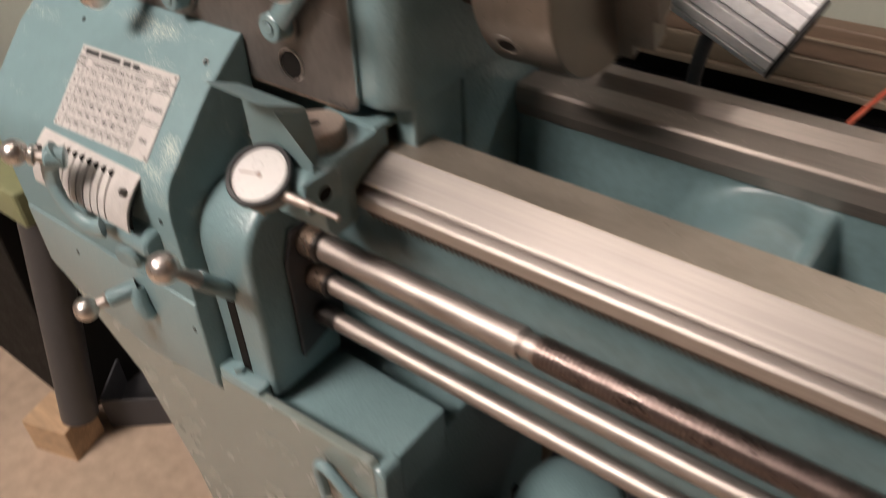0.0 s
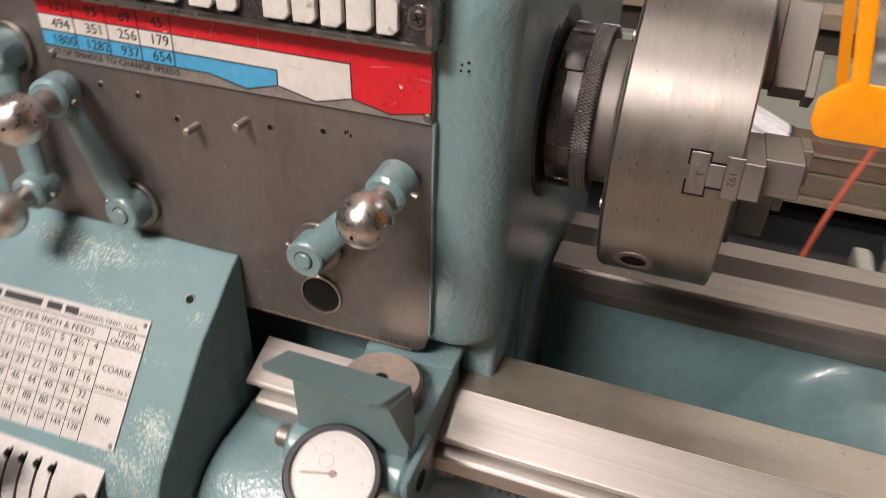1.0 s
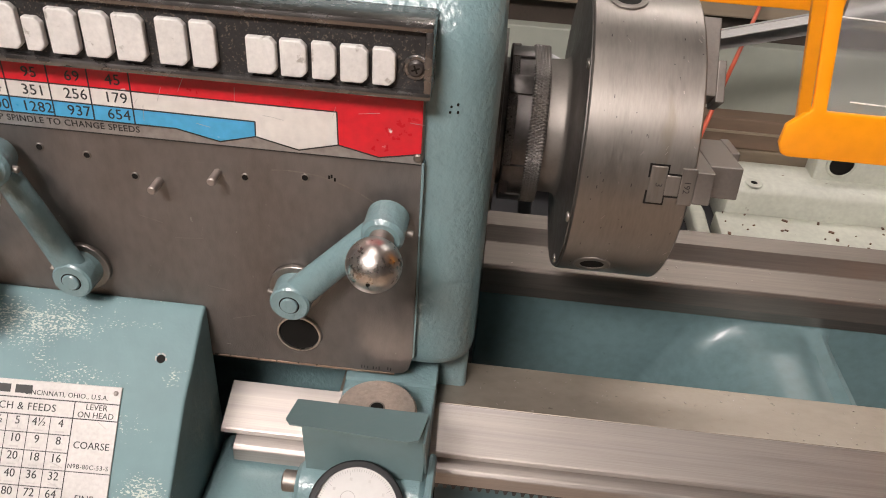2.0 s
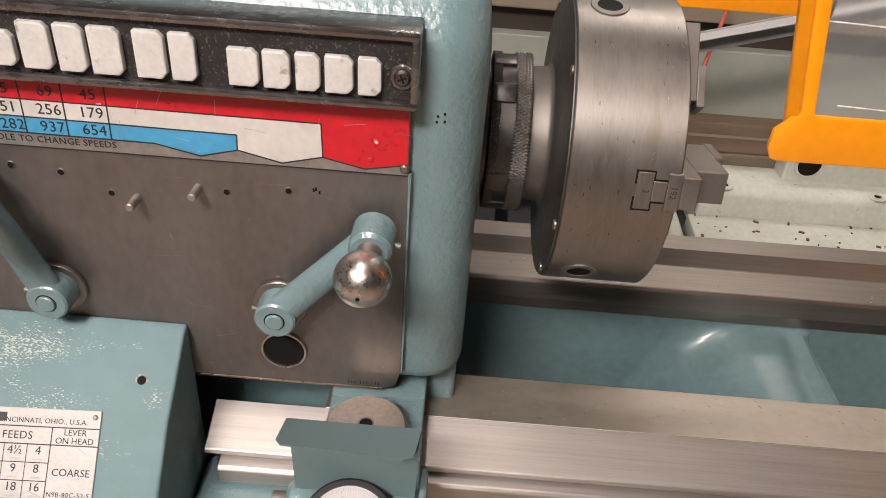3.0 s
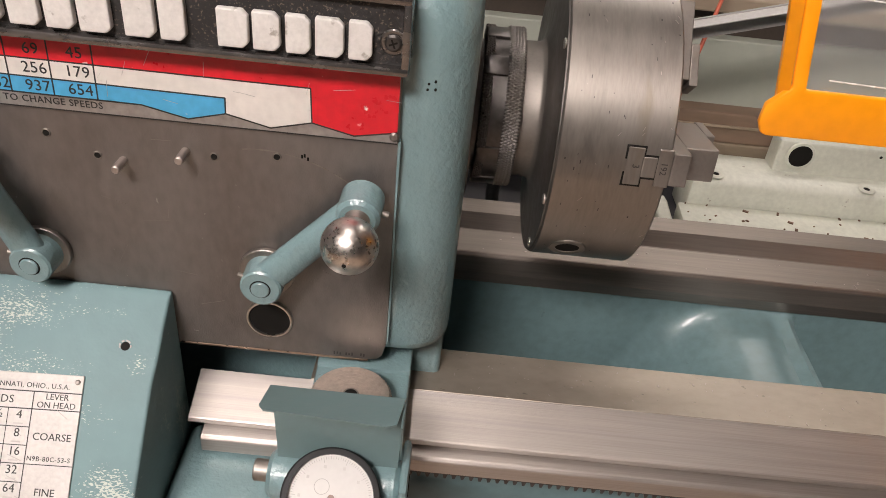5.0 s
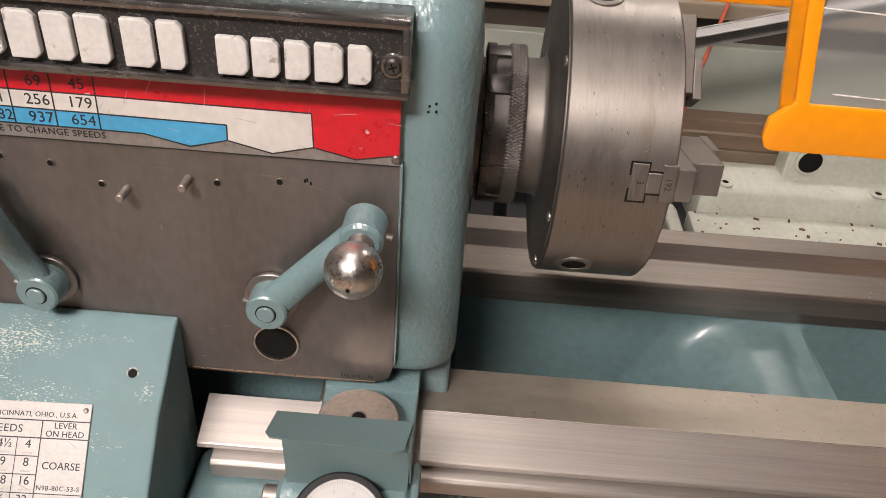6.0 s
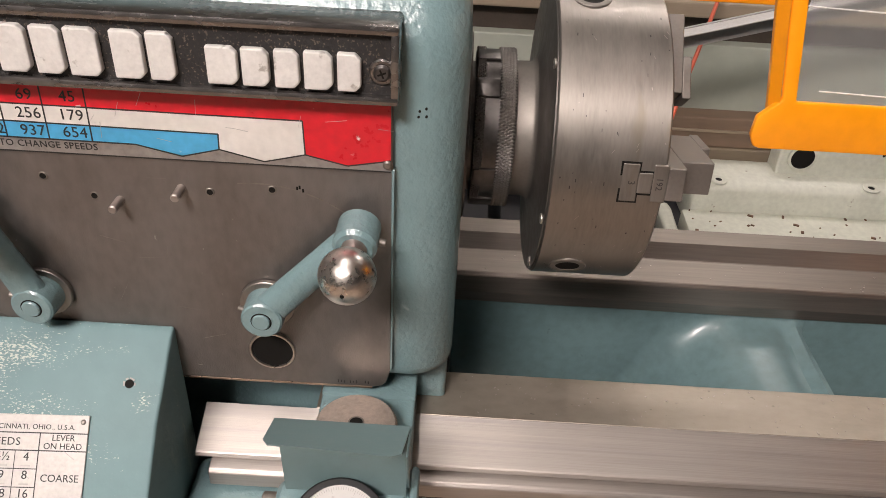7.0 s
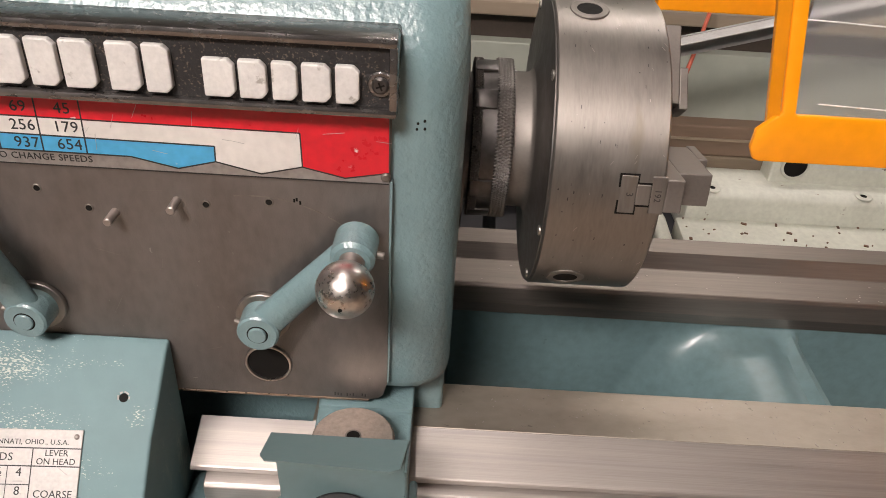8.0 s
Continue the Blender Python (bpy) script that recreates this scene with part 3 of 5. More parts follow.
lines = [rule(x, 1.155, x + 0.0012, 1.1925) for x in (-0.2325, -0.2075, -0.1845, -0.161)]
lines += [rule(-0.2585, 1.1756, -0.0452, 1.1747), rule(-0.2585, 1.1655, -0.0914, 1.1641), rule(-0.2585, 1.1557, -0.1375, 1.1551), rule(-0.1375, 1.1551, -0.1126, 1.1495), rule(-0.1126, 1.1495, -0.0918, 1.1549), rule(-0.0918, 1.1549, -0.0914, 1.1641), rule(-0.0916, 1.1549, -0.0674, 1.1491), rule(-0.0674, 1.1491, -0.0447, 1.1547), rule(-0.0447, 1.1547, -0.0452, 1.1747), rule(-0.0447, 1.1547, -0.0216, 1.1494), rule(-0.0216, 1.1494, 0.002, 1.1539), rule(-0.2585, 1.1470, 0.0022, 1.1470, 0.0007, -0.0011)]
for ln in lines:
    part("black_rule", ln, INK, chart)
for row, zc, cells in (("red", 1.1808, "132 95 69 45"), ("white", 1.1702, "494 351 256 179"), ("blue", 1.1600, "1800 1282 937 654")):
    for xc, word in zip((-0.2432, -0.2178, -0.1935, -0.1705), cells.split()):
        part("number", text_mesh(word, 0.0088, facing(xc + 0.001, -0.0014, zc), spacing=1.05), INK, chart)
part("caption", text_mesh("STOP SPINDLE TO CHANGE SPEEDS", 0.0055, facing(-0.206, -0.0011, 1.1517), spacing=1.08), INK, chart)
part("chart_screw", cyl((0.0004, -0.003, 1.1515), (0.0004, 0.001, 1.1515), 0.0026, bevel=0.0009), STEEL, chart, smooth=True)
part("chart_screw", cyl((-0.2555, -0.003, 1.1502), (-0.2555, 0.001, 1.1502), 0.0026, bevel=0.0009), STEEL, chart, smooth=True)

rgs = random.Random(12)
for k in range(14):
    sx, sz = rgs.uniform(-0.25, -0.004), rgs.uniform(1.157, 1.189)
    n = rgs.uniform(0.002, 0.012)
    a = rgs.choice((0.1, 1.2, 1.4, -0.2)) + rgs.uniform(-0.3, 0.3)
    part("scratch", rule(sx, sz, sx + n * math.cos(a), sz + n * math.sin(a), 0.00014, -0.00145), FAINT, chart)
for k in range(22):
    sx, sz = rgs.uniform(-0.25, -0.01), rgs.uniform(0.99, 1.14)
    n = rgs.uniform(0.003, 0.02)
    a = rgs.choice((0.05, -0.4, 1.3)) + rgs.uniform(-0.3, 0.3)
    part("scratch", rule(sx, sz, sx + n * math.cos(a), sz + n * math.sin(a), 0.00012, -0.0001), STEEL, plate)

# name plate: a maker's badge, drawn as plain blocks
badge = part("name_plate", box(-0.262, 0.0055, -0.0095, 0.0125, 1.1915, 1.231, 0.0012), BLACK, head, "cast black badge with raised white blocks")
rim = join(box(-0.2635, 0.0068, -0.0135, -0.0012, 1.1905, 1.1955, 0.0019), box(-0.2635, 0.0068, -0.0135, 0.0135, 1.2265, 1.2318, 0.0019),
           box(-0.2635, -0.2592, -0.0133, -0.0012, 1.1945, 1.2275, 0.0012), box(0.0025, 0.0068, -0.0133, 0.0120, 1.1945, 1.2275, 0.0012))
part("raised_rim", rim, CAST_RIM, badge, "worn shiny rim", smooth=True)
for x0, x1, z0, z1 in ((-0.2225, -0.2085, 1.1985, 1.2225), (-0.206, -0.1958, 1.1985, 1.2165), (-0.1926, -0.1772, 1.1980, 1.2222), (-0.1744, -0.1600, 1.1980, 1.2222), (-0.1577, -0.1417, 1.1978, 1.2222), (-0.1353, -0.1199, 1.1978, 1.2222), (-0.1176, -0.1045, 1.1978, 1.2222),
                       (-0.0890, -0.0735, 1.1975, 1.2170), (-0.0715, -0.0578, 1.1975, 1.2170), (-0.0552, -0.0428, 1.1975, 1.2170), (-0.0405, -0.0262, 1.1975, 1.2170), (-0.0239, -0.0120, 1.1975, 1.2170)):
    c = 0.003
    part("raised_block", prism([(x0, z0), (x1 - c, z0), (x1, z0 + c), (x1, z1 - c), (x1 - c, z1), (x0, z1)], "y", -0.0135, -0.009, 0.0009, 2), WHITE, badge)
for sx in (-0.0018, -0.2555):
    part("screw_boss", cyl((sx, -0.0108, 1.2075), (sx, -0.009, 1.2075), 0.0068, bevel=0.0008), CAST_RIM, badge, smooth=True)
    sc = part("screw", cyl((sx, -0.0128, 1.2075), (sx, -0.010, 1.2075), 0.0044, bevel=0.0012), DARK_STEEL, badge, smooth=True)
    part("cross_slot", join(oriented_box((sx, -0.0128, 1.2075), (1, 0, 0.4), (0, 1, 0), (-0.4, 0, 1), 0.0046, 0.0004, 0.0009), oriented_box((sx, -0.0128, 1.2075), (-0.4, 0, 1), (0, 1, 0), (1, 0, 0.4), 0.0046, 0.0004, 0.0009)), HOLE_AND_SHADE, sc)

# ---- shift levers ----
def gear_lever(hub, boss, knob, label, screw_side=1):
    t = thing("gear_lever", hub, label, "lever", "headstock levers")
    hub, boss, knob = Vector(hub), Vector(boss), Vector(knob)
    part("washer", ring((hub.x, -0.004, hub.z), (0, 1, 0), 0.012, 0.0172, 0.0035), STEEL, t, smooth=True)
    h = part("hub", cyl((hub.x, 0.0, hub.z), hub + Vector((0, -0.002, 0)), 0.0132, 0.0126, bevel=0.0012), TEAL, t, smooth=True)
    part("bolt", cyl(hub + Vector((0, -0.0035, 0)), hub, 0.0055, bevel=0.0006), TEAL, h, smooth=True)
    part("bolt_gap", ring(hub + Vector((0, -0.0022, 0)), (0, 1, 0), 0.0056, 0.0064, 0.0006, 24, 0.0001), HOLE_AND_SHADE, h, smooth=True)
    part("set_pin", cyl(hub + Vector((-0.0115, 0.004, 0.004)), hub + Vector((-0.0148, 0.004, 0.0052)), 0.0016, seg=12), STEEL, h, smooth=True)
    part("arm", capsule_arm(hub + Vector((0, 0.006, 0)), boss + Vector((0, 0.005, 0)), 0.0105, 0.0088), TEAL, t, smooth=True)
    d = (knob - boss).normalized()
    b = part("boss", cyl(boss - d * 0.012, boss + d * 0.010, 0.0125, bevel=0.0022), TEAL, t, smooth=True)
    part("set_screw", cyl(boss + Vector((0.011 * screw_side, 0, -0.002)), boss + Vector((0.0165 * screw_side, 0, -0.003)), 0.0022, seg=12, bevel=0.0005), STEEL, b, smooth=True)
    part("neck", turned(boss + d * 0.008, d, [(0, 0.0072), (0.006, 0.0072), (0.008, 0.0062), ((knob - boss).length - 0.014, 0.0064)], 24), ROD, t, smooth=True)
    k = part("knob", ball(knob, 0.0156), CHROME, t, smooth=True)
    part("tip_hole", cyl(knob + d * 0.0150, knob + d * 0.0158, 0.0012, seg=10), HOLE_AND_SHADE, k)


gear_lever((-0.0733, -0.0185, 1.0508), (-0.0150, -0.017, 1.1132), (-0.0162, -0.0482, 1.1090), "blue-green shift lever with a steel ball knob")
gear_lever((-0.2122, -0.018, 1.0503), (-0.2425, -0.019, 1.131), (-0.2290, -0.061, 1.1335), "blue-green shift lever leaning outward with a steel ball knob")
gear_lever((-0.2875, -0.020, 1.150), (-0.2812, -0.020, 1.0565), (-0.2778, -0.0537, 1.0541), "blue-green shift lever hanging down with a steel ball knob")

# ---- lathe chuck ----
CY, CZ = 0.137, 1.1145
AX = Vector((0, CY, CZ))
chuck = thing("lathe_chuck", (0.12, CY, CZ), "grey steel three-jaw lathe chuck on the spindle", "lathe chuck")
part("spindle_nose", turned((0.040, CY, CZ), (1, 0, 0), [(0, 0.066), (0.0055, 0.066), (0.006, 0.046), (0.045, 0.046)], 64), DARK_STEEL, chuck, smooth=True)


def knurl(x0, x1, r, seg=150, rows=5):
    """A band of small raised pyramids."""
    bm = bmesh.new()

    def at(x, i, rr):
        a = 2 * math.pi * i / seg
        return bm.verts.new((x, CY + rr * math.cos(a), CZ + rr * math.sin(a)))
    for j in range(rows):
        xa, xb = x0 + (x1 - x0) * j / rows, x0 + (x1 - x0) * (j + 1) / rows
        xm = (xa + xb) / 2
        sh = 0.5 * (j % 2)
        for i in range(seg):
            tip = at(xm, i + 0.5 + sh, r + 0.0005)
            ring4 = [at(xa - (xb - xa) * 0.4, i + 0.5 + sh, r - 0.0004), at(xm, i + 1.05 + sh, r - 0.0004), at(xb + (xb - xa) * 0.4, i + 0.5 + sh, r - 0.0004), at(xm, i - 0.05 + sh, r - 0.0004)]
            for k in range(4):
                bm.faces.new((ring4[k], ring4[(k + 1) % 4], tip))
    return bm


collar = part("locking_collar", turned((0.0485, CY, CZ), (1, 0, 0), [(0, 0.0535), (0.001, 0.055), (0.0265, 0.055), (0.0275, 0.0535)], 64), DARK_STEEL, chuck, "dark knurled locking collar", smooth=True)
part("knurled_band", knurl(0.0490, 0.0550, 0.0560), KNURL, collar)
part("knurled_band", knurl(0.0650, 0.0755, 0.0563), KNURL, collar)
for a in (95, 128, 193, 225, 290, 20):
    e = Vector((0, math.cos(radians(a)), math.sin(radians(a))))
    w = Vector((1, 0, 0)).cross(e)
    part("spanner_flat", oriented_box(AX + Vector((0.0572, 0, 0)) + e * 0.055, (1, 0, 0), w, e, 0.0155, 0.0145, 0.0030, 0.0013), DARK_STEEL, collar, smooth=True)
part("body", turned((0.0755, CY, CZ), (1, 0, 0), [(0.0202, 0.09), (0.0204, 0.1000), (0.0210, 0.1017), (0.0216, 0.1022), (0.0880, 0.1022), (0.0892, 0.1010), (0.0892, 0.022), (0.07, 0.021)], 128), TURNED, chuck, smooth=True)
part("back_plate", turned((0.0755, CY, CZ), (1, 0, 0), [(0.012, 0.046), (0.0150, 0.0500), (0.0170, 0.056), (0.0182, 0.064), (0.0188, 0.098), (0.0194, 0.1008), (0.0203, 0.1012)], 128), BACKPLATE, chuck, "dark turned back plate", smooth=True)
part("hub_sleeve", turned((0.0757, CY, CZ), (1, 0, 0), [(0, 0.0478), (0.0118, 0.0482), (0.0136, 0.0490), (0.0150, 0.0510), (0.0152, 0.046)], 96), JAW, chuck, smooth=True)
for a in (100, -143, -20):
    e = Vector((0, math.cos(radians(a)), math.sin(radians(a))))
    s = part("key_socket", ring(AX + Vector((0.118, 0, 0)) + e * 0.1001, e, 0.0082, 0.0125, 0.0026, 36, 0.0005), JAW, chuck, smooth=True)
    part("socket_bore", cyl(AX + Vector((0.118, 0, 0)) + e * 0.0982, AX + Vector((0.118, 0, 0)) + e * 0.10232, 0.0083, seg=24), HOLE_AND_SHADE, s)
for a in (-169.5, -132, 131, 60, -30):
    e = Vector((0, math.cos(radians(a)), math.sin(radians(a))))
    part("rim_screw", cyl(AX + Vector((0.0933, 0, 0)) + e * 0.0965, AX + Vector((0.0950, 0, 0)) + e * 0.0965, 0.0034, seg=16, bevel=0.0004), CHROME, chuck, smooth=True)


def chuck_jaw(a):
    e = Vector((0, math.cos(radians(a)), math.sin(radians(a))))
    w = Vector((1, 0, 0)).cross(e)

    def blk(x0, x1, r0, r1, t, bev=0.0008):
        return oriented_box(AX + Vector(((x0 + x1) / 2 + 0.0045, 0, 0)) + e * ((r0 + r1) / 2 + 0.0022), (1, 0, 0), w, e, x1 - x0, t, r1 - r0, bev)
    part("slot", join(blk(0.1325, 0.1445, 0.085, 0.0999, 0.026, 0), blk(0.1443, 0.1595, 0.085, 0.1000, 0.0155, 0)), HOLE_AND_SHADE, chuck)
    jaw = part("jaw", join(blk(0.1335, 0.1438, 0.03, 0.1003, 0.0243), blk(0.1436, 0.1525, 0.03, 0.1003, 0.0135), blk(0.1523, 0.1615, 0.03, 0.1003, 0.0243)), STEEL, chuck, "stepped hardened jaw")
    for step in (blk(0.1613, 0.172, 0.032, 0.1008, 0.021), blk(0.1718, 0.1925, 0.028, 0.086, 0.021), blk(0.1923, 0.1985, 0.024, 0.055, 0.021)):
        part("jaw_step", step, JAW, jaw)
    return jaw, e, w


for a in (171.5, 51.5, -68.5):
    jaw, e, w = chuck_jaw(a)
    if a > 170:
        for word, cx, sz in (("3", 0.1395, 0.006), ("192", 0.1565, 0.0056)):
            m = Matrix((w, Vector((1, 0, 0)), e)).transposed().to_4x4()
            m.translation = AX + Vector((cx + 0.0045, 0, 0)) + e * 0.10255
            part("stamped_number", text_mesh(word, sz, m), DARK_STEEL, jaw)
tape = bmesh.new()
for k in range(13):
    b = radians(48 + k * 2.8)
    for x in (0.107, 0.129):
        tape.verts.new((x, CY + 0.1025 * math.cos(b), CZ + 0.1025 * math.sin(b)))
tape.verts.ensure_lookup_table()
for k in range(12):
    tape.faces.new((tape.verts[2 * k], tape.verts[2 * k + 1], tape.verts[2 * k + 3], tape.verts[2 * k + 2]))
bmesh.ops.solidify(tape, geom=tape.faces[:], thickness=-0.0002)
part("tape_strip", tape, TAPE, chuck, "strip of yellow tape")

# ---- quick-change gearbox ----
gear = thing("quick_change_gearbox", (-0.25, -0.06, 0.65), "blue-green quick-change gearbox with a sloping front", "gearbox")
gp = [(0.0, 1.0268), (-0.004, 1.0262), (-0.010, 1.0228), (-0.032, 1.0045), (-0.052, 0.9896), (-0.110, 0.9280), (-0.1150, 0.9205), (-0.1185, 0.9125), (-0.121, 0.9035), (-0.1228, 0.8945), (-0.1235, 0.884), (-0.1235, 0.78), (0.0, 0.78)]
part("case", prism(gp, "x", -0.46, -0.1355, 0.0045, 3, 12), TEAL_GLINT_WORN, gear, smooth=True)
part("lower_case", prism([(-0.46, 0.782), (-0.46, 0.697), (-0.452, 0.688), (-0.40, 0.664), (-0.27, 0.638), (-0.1365, 0.656), (-0.1365, 0.782)], "y", -0.1255, 0.0, 0.0035, 3), TEAL, gear, smooth=True)
def housing_profile():
    pts = [(0.0, 0.665), (-0.104, 0.665)]
    for k in range(13):
        a = math.pi / 2 * k / 12
        pts.append((-0.104 + 0.058 * (1 - math.cos(a)), 0.846 + 0.058 * math.sin(a)))
    return pts + [(0.0, 0.908)]


hous = part("shaft_housing", prism(housing_profile(), "x", -0.1350, -0.062, 0.009, 4, 50), TEAL, gear, "rounded housing for the three shafts", smooth=True)
part("lever_slot", box(-0.1105, -0.0965, -0.1048, -0.09, 0.678, 0.80, 0.001), HOLE_AND_SHADE, hous)
part("slot_foot", bevelled(box(-0.134, -0.07, -0.121, -0.102, 0.662, 0.690), 0.003), TEAL, hous, smooth=True)
part("foot_bolt", cyl((-0.108, -0.112, 0.69), (-0.108, -0.112, 0.699), 0.006, seg=6), TEAL, hous)
for bx, by, bz, ny, nz in ((-0.1566, -0.032, 1.0042, -0.64, 0.77), (-0.3567, -0.032, 1.0042, -0.64, 0.77), (-0.1535, -0.1236, 0.878, -1, 0), (-0.150, -0.1256, 0.740, -1, 0), (-0.366, -0.1256, 0.748, -1, 0)):
    n = Vector((0, ny, nz))
    part("drilled_hole", cyl(Vector((bx, by, bz)) - n * 0.002, Vector((bx, by, bz)) + n * 0.0005, 0.0028, seg=16), HOLE_AND_SHADE, gear, smooth=True)

for k in range(9):
    a = 2 * math.pi * k / 9 + 0.3 * math.sin(k * 2.1)
    part("chipped_rim", oriented_box(Vector((-0.1566, -0.0322, 1.0045)) + Vector((math.cos(a), -0.62 * math.sin(a) * -1, 0.79 * math.sin(a))) * 0.0034, (-math.sin(a), 0.62 * math.cos(a), 0.79 * math.cos(a)), (0, -0.64, 0.77), (math.cos(a), 0.62 * math.sin(a), 0.79 * math.sin(a)), 0.0018 + 0.0005 * (k % 3), 0.0006, 0.0009), SCUFF, gear)

# thread chart on the slope
SL = Vector((0, -0.0600, -0.0636))
SLEN = SL.length
SV = SL.normalized()
SN = Vector((0, -SV.z, SV.y)) * -1
SN = SN if SN.z > 0 else -SN
UX = (Vector((1, 0, 0)) - SV * 0.03).normalized()
SV = UX.cross(SN)
TL = Vector((-0.3315, -0.0525, 0.9892)) + SN * 0.0010
CW = 0.1555


def on_chart(u, v, lift=0.0):
    return TL + UX * (u * CW) + SV * (v * SLEN) + SN * lift


def chart_text(word, u, v, size, sp=1.0):
    m = Matrix((UX, -SV, SN)).transposed().to_4x4()
    m.translation = on_chart(u, v, 0.0005)
    return text_mesh(word, size, m, 0.0001, spacing=sp)


def chart_bar(u0, v0, u1, v1, lift=0.0004):
    c = (on_chart(u0, v0, lift) + on_chart(u1, v1, lift)) / 2
    return oriented_box(c, UX, SV, SN, (u1 - u0) * CW, (v1 - v0) * SLEN, 0.0003)


tchart = part("thread_chart", oriented_box(on_chart(0.5, 0.5, -0.0002), UX, SV, SN, CW, SLEN, 0.0011, 0.0003), ETCH, gear, "etched aluminium chart of threads and feeds")
rules = []
for v in (0.125, 0.245):
    rules.append(chart_bar(0.0, v - 0.004, 1, v + 0.004))
for k in range(1, 6):
    v = 0.245 + k * 0.1235
    rules.append(chart_bar(0.0 if k != 3 else 0.0, v - 0.003, 0.815 if k != 3 else 1.0, v + 0.003))
for u in (0.095, 0.815):
    rules.append(chart_bar(u - 0.0018, 0.125, u + 0.0018, 1))
for k in range(1, 8):
    rules.append(chart_bar(0.095 + k * 0.09 - 0.0012, 0.245, 0.095 + k * 0.09 + 0.0012, 1))
for ln in rules:
    part("ruled_line", ln, INK, tchart)
part("maker_bar", join(chart_bar(0.05, 0.035, 0.2, 0.095), chart_bar(0.22, 0.035, 0.43, 0.095), chart_bar(0.46, 0.035, 0.54, 0.095), chart_bar(0.56, 0.035, 0.63, 0.095)), INK, tchart)
part("town", chart_text("CINCINNATI, OHIO., U.S.A.", 0.775, 0.085, 0.0043, 1.05), INK, tchart)
part("heading", chart_text("THREADS PER INCH & FEEDS", 0.45, 0.188, 0.0066, 1.08), INK, tchart)
part("heading", chart_text("LEVER", 0.907, 0.158, 0.0052), INK, tchart)
part("heading", chart_text("ON HEAD", 0.907, 0.215, 0.0052), INK, tchart)
part("heading", chart_text("LEVER", 0.047, 0.158, 0.0040), INK, tchart)
part("heading", chart_text("ON BOX", 0.047, 0.215, 0.0040), INK, tchart)
part("word", chart_text("COARSE", 0.907, 0.43, 0.0062), INK, tchart)
part("part_code", chart_text("N9B-80C-53-S", 0.905, 0.578, 0.0040, 1.1), INK, tchart)
part("word", chart_text("FINE", 0.907, 0.80, 0.0062), INK, tchart)
ROWTEXT = (("A", "7 6½ 6 5¾ 5½ 5 4½ 4"), ("B", "14 13 12 11½ 11 10 9 8"), ("C", "28 26 24 23 22 20 18 16"), ("A", "56 52 48 46 44 40 36 32"), ("B", "112 104 96 92 88 80 72 64"), ("C", "224 208 192 184 176 160 144 128"))
for r, (letter, cells) in enumerate(ROWTEXT):
    v = 0.245 + (r + 0.5) * 0.1235
    part("row_letter", chart_text(letter, 0.047, v, 0.0055), INK, tchart)
    small = []
    for k, word in enumerate(cells.split()):
        u = 0.095 + (k + 0.5) * 0.09
        part("number", chart_text(word, u, v - 0.018, 0.0072 if len(word) < 3 else 0.0060), INK, tchart)
        small.append(chart_bar(u - 0.018, v + 0.036, u + 0.018, v + 0.046))
    part("small_figures", join(*small), FAINT, tchart)
for u, v in ((0.978, 0.045), (0.978, 0.965), (0.022, 0.045), (0.022, 0.965)):
    p = on_chart(u, v)
    part("rivet", cyl(p - SN * 0.001, p + SN * 0.0012, 0.0017, bevel=0.0008, seg=14), STEEL, tchart, smooth=True)

rgc = random.Random(31)
for k in range(16):
    u, v = rgc.uniform(0.04, 0.97), rgc.uniform(0.1, 0.95)
    a = rgc.choice((0.5, 1.2, 1.9)) + rgc.uniform(-0.3, 0.3)
    along = UX * math.cos(a) + SV * math.sin(a)
    part("scratch", oriented_box(on_chart(u, v, 0.0005), along, SN.cross(along), SN, rgc.uniform(0.002, 0.010), rgc.uniform(0.0002, 0.0007), 0.0001), SCUFF, tchart)

# slotted quadrant below the chart
QP = [(-0.1135, 0.9195), (-0.121, 0.9145), (-0.129, 0.9075), (-0.136, 0.899), (-0.1415, 0.889), (-0.145, 0.878), (-0.146, 0.868)]


def quadrant(x0, x1, i0, i1, th=0.0022, push=0.0):
    out = [(y - push, z) for y, z in QP[i0:i1 + 1]]
    inn = [(y + th - push, z - th * 0.6) for y, z in QP[i0:i1 + 1]][::-1]
    return prism(out + inn, "x", x0, x1)


quad = part("slotted_plate", quadrant(-0.345, -0.1775, 0, 1), ETCH, gear, "curved bare metal plate with selector slots", smooth=True)
part("dark_backing", quadrant(-0.343, -0.179, 0, 6, 0.004, -0.0026), HOLE_AND_SHADE, quad, smooth=True)
edges = [-0.345] + [-0.3015 + 0.0125 * k for k in range(8)]
for k in range(8):
    x0 = edges[k] + (0.0 if k == 0 else 0.0011)
    part("finger", quadrant(x0, edges[k + 1] - 0.0011, 1, 6), ETCH, quad, smooth=True)
part("finger", quadrant(edges[8] + 0.0011, -0.1775, 1, 6), ETCH, quad, smooth=True)
for k in range(7):
    xk = -0.3015 + 0.0125 * (k + 1)
    part("notch", box(xk - 0.0032, xk + 0.0005, -0.1255 - 0.0015, -0.1225, 0.9085, 0.9135), HOLE_AND_SHADE, quad)
for sx in (-0.1859, -0.336):
    part("plate_screw", cyl((sx, -0.1325, 0.9035), (sx, -0.1362, 0.9065), 0.0036, seg=18), DARK_STEEL, quad, smooth=True)
part("tumbler_shaft", cyl((-0.33, -0.126, 0.846), (-0.165, -0.126, 0.846), 0.017, bevel=0.003), TEAL, gear, smooth=True)
part("shaft_boss", cyl((-0.215, -0.110, 0.826), (-0.205, -0.145, 0.822), 0.015, bevel=0.003), TEAL, gear, smooth=True)


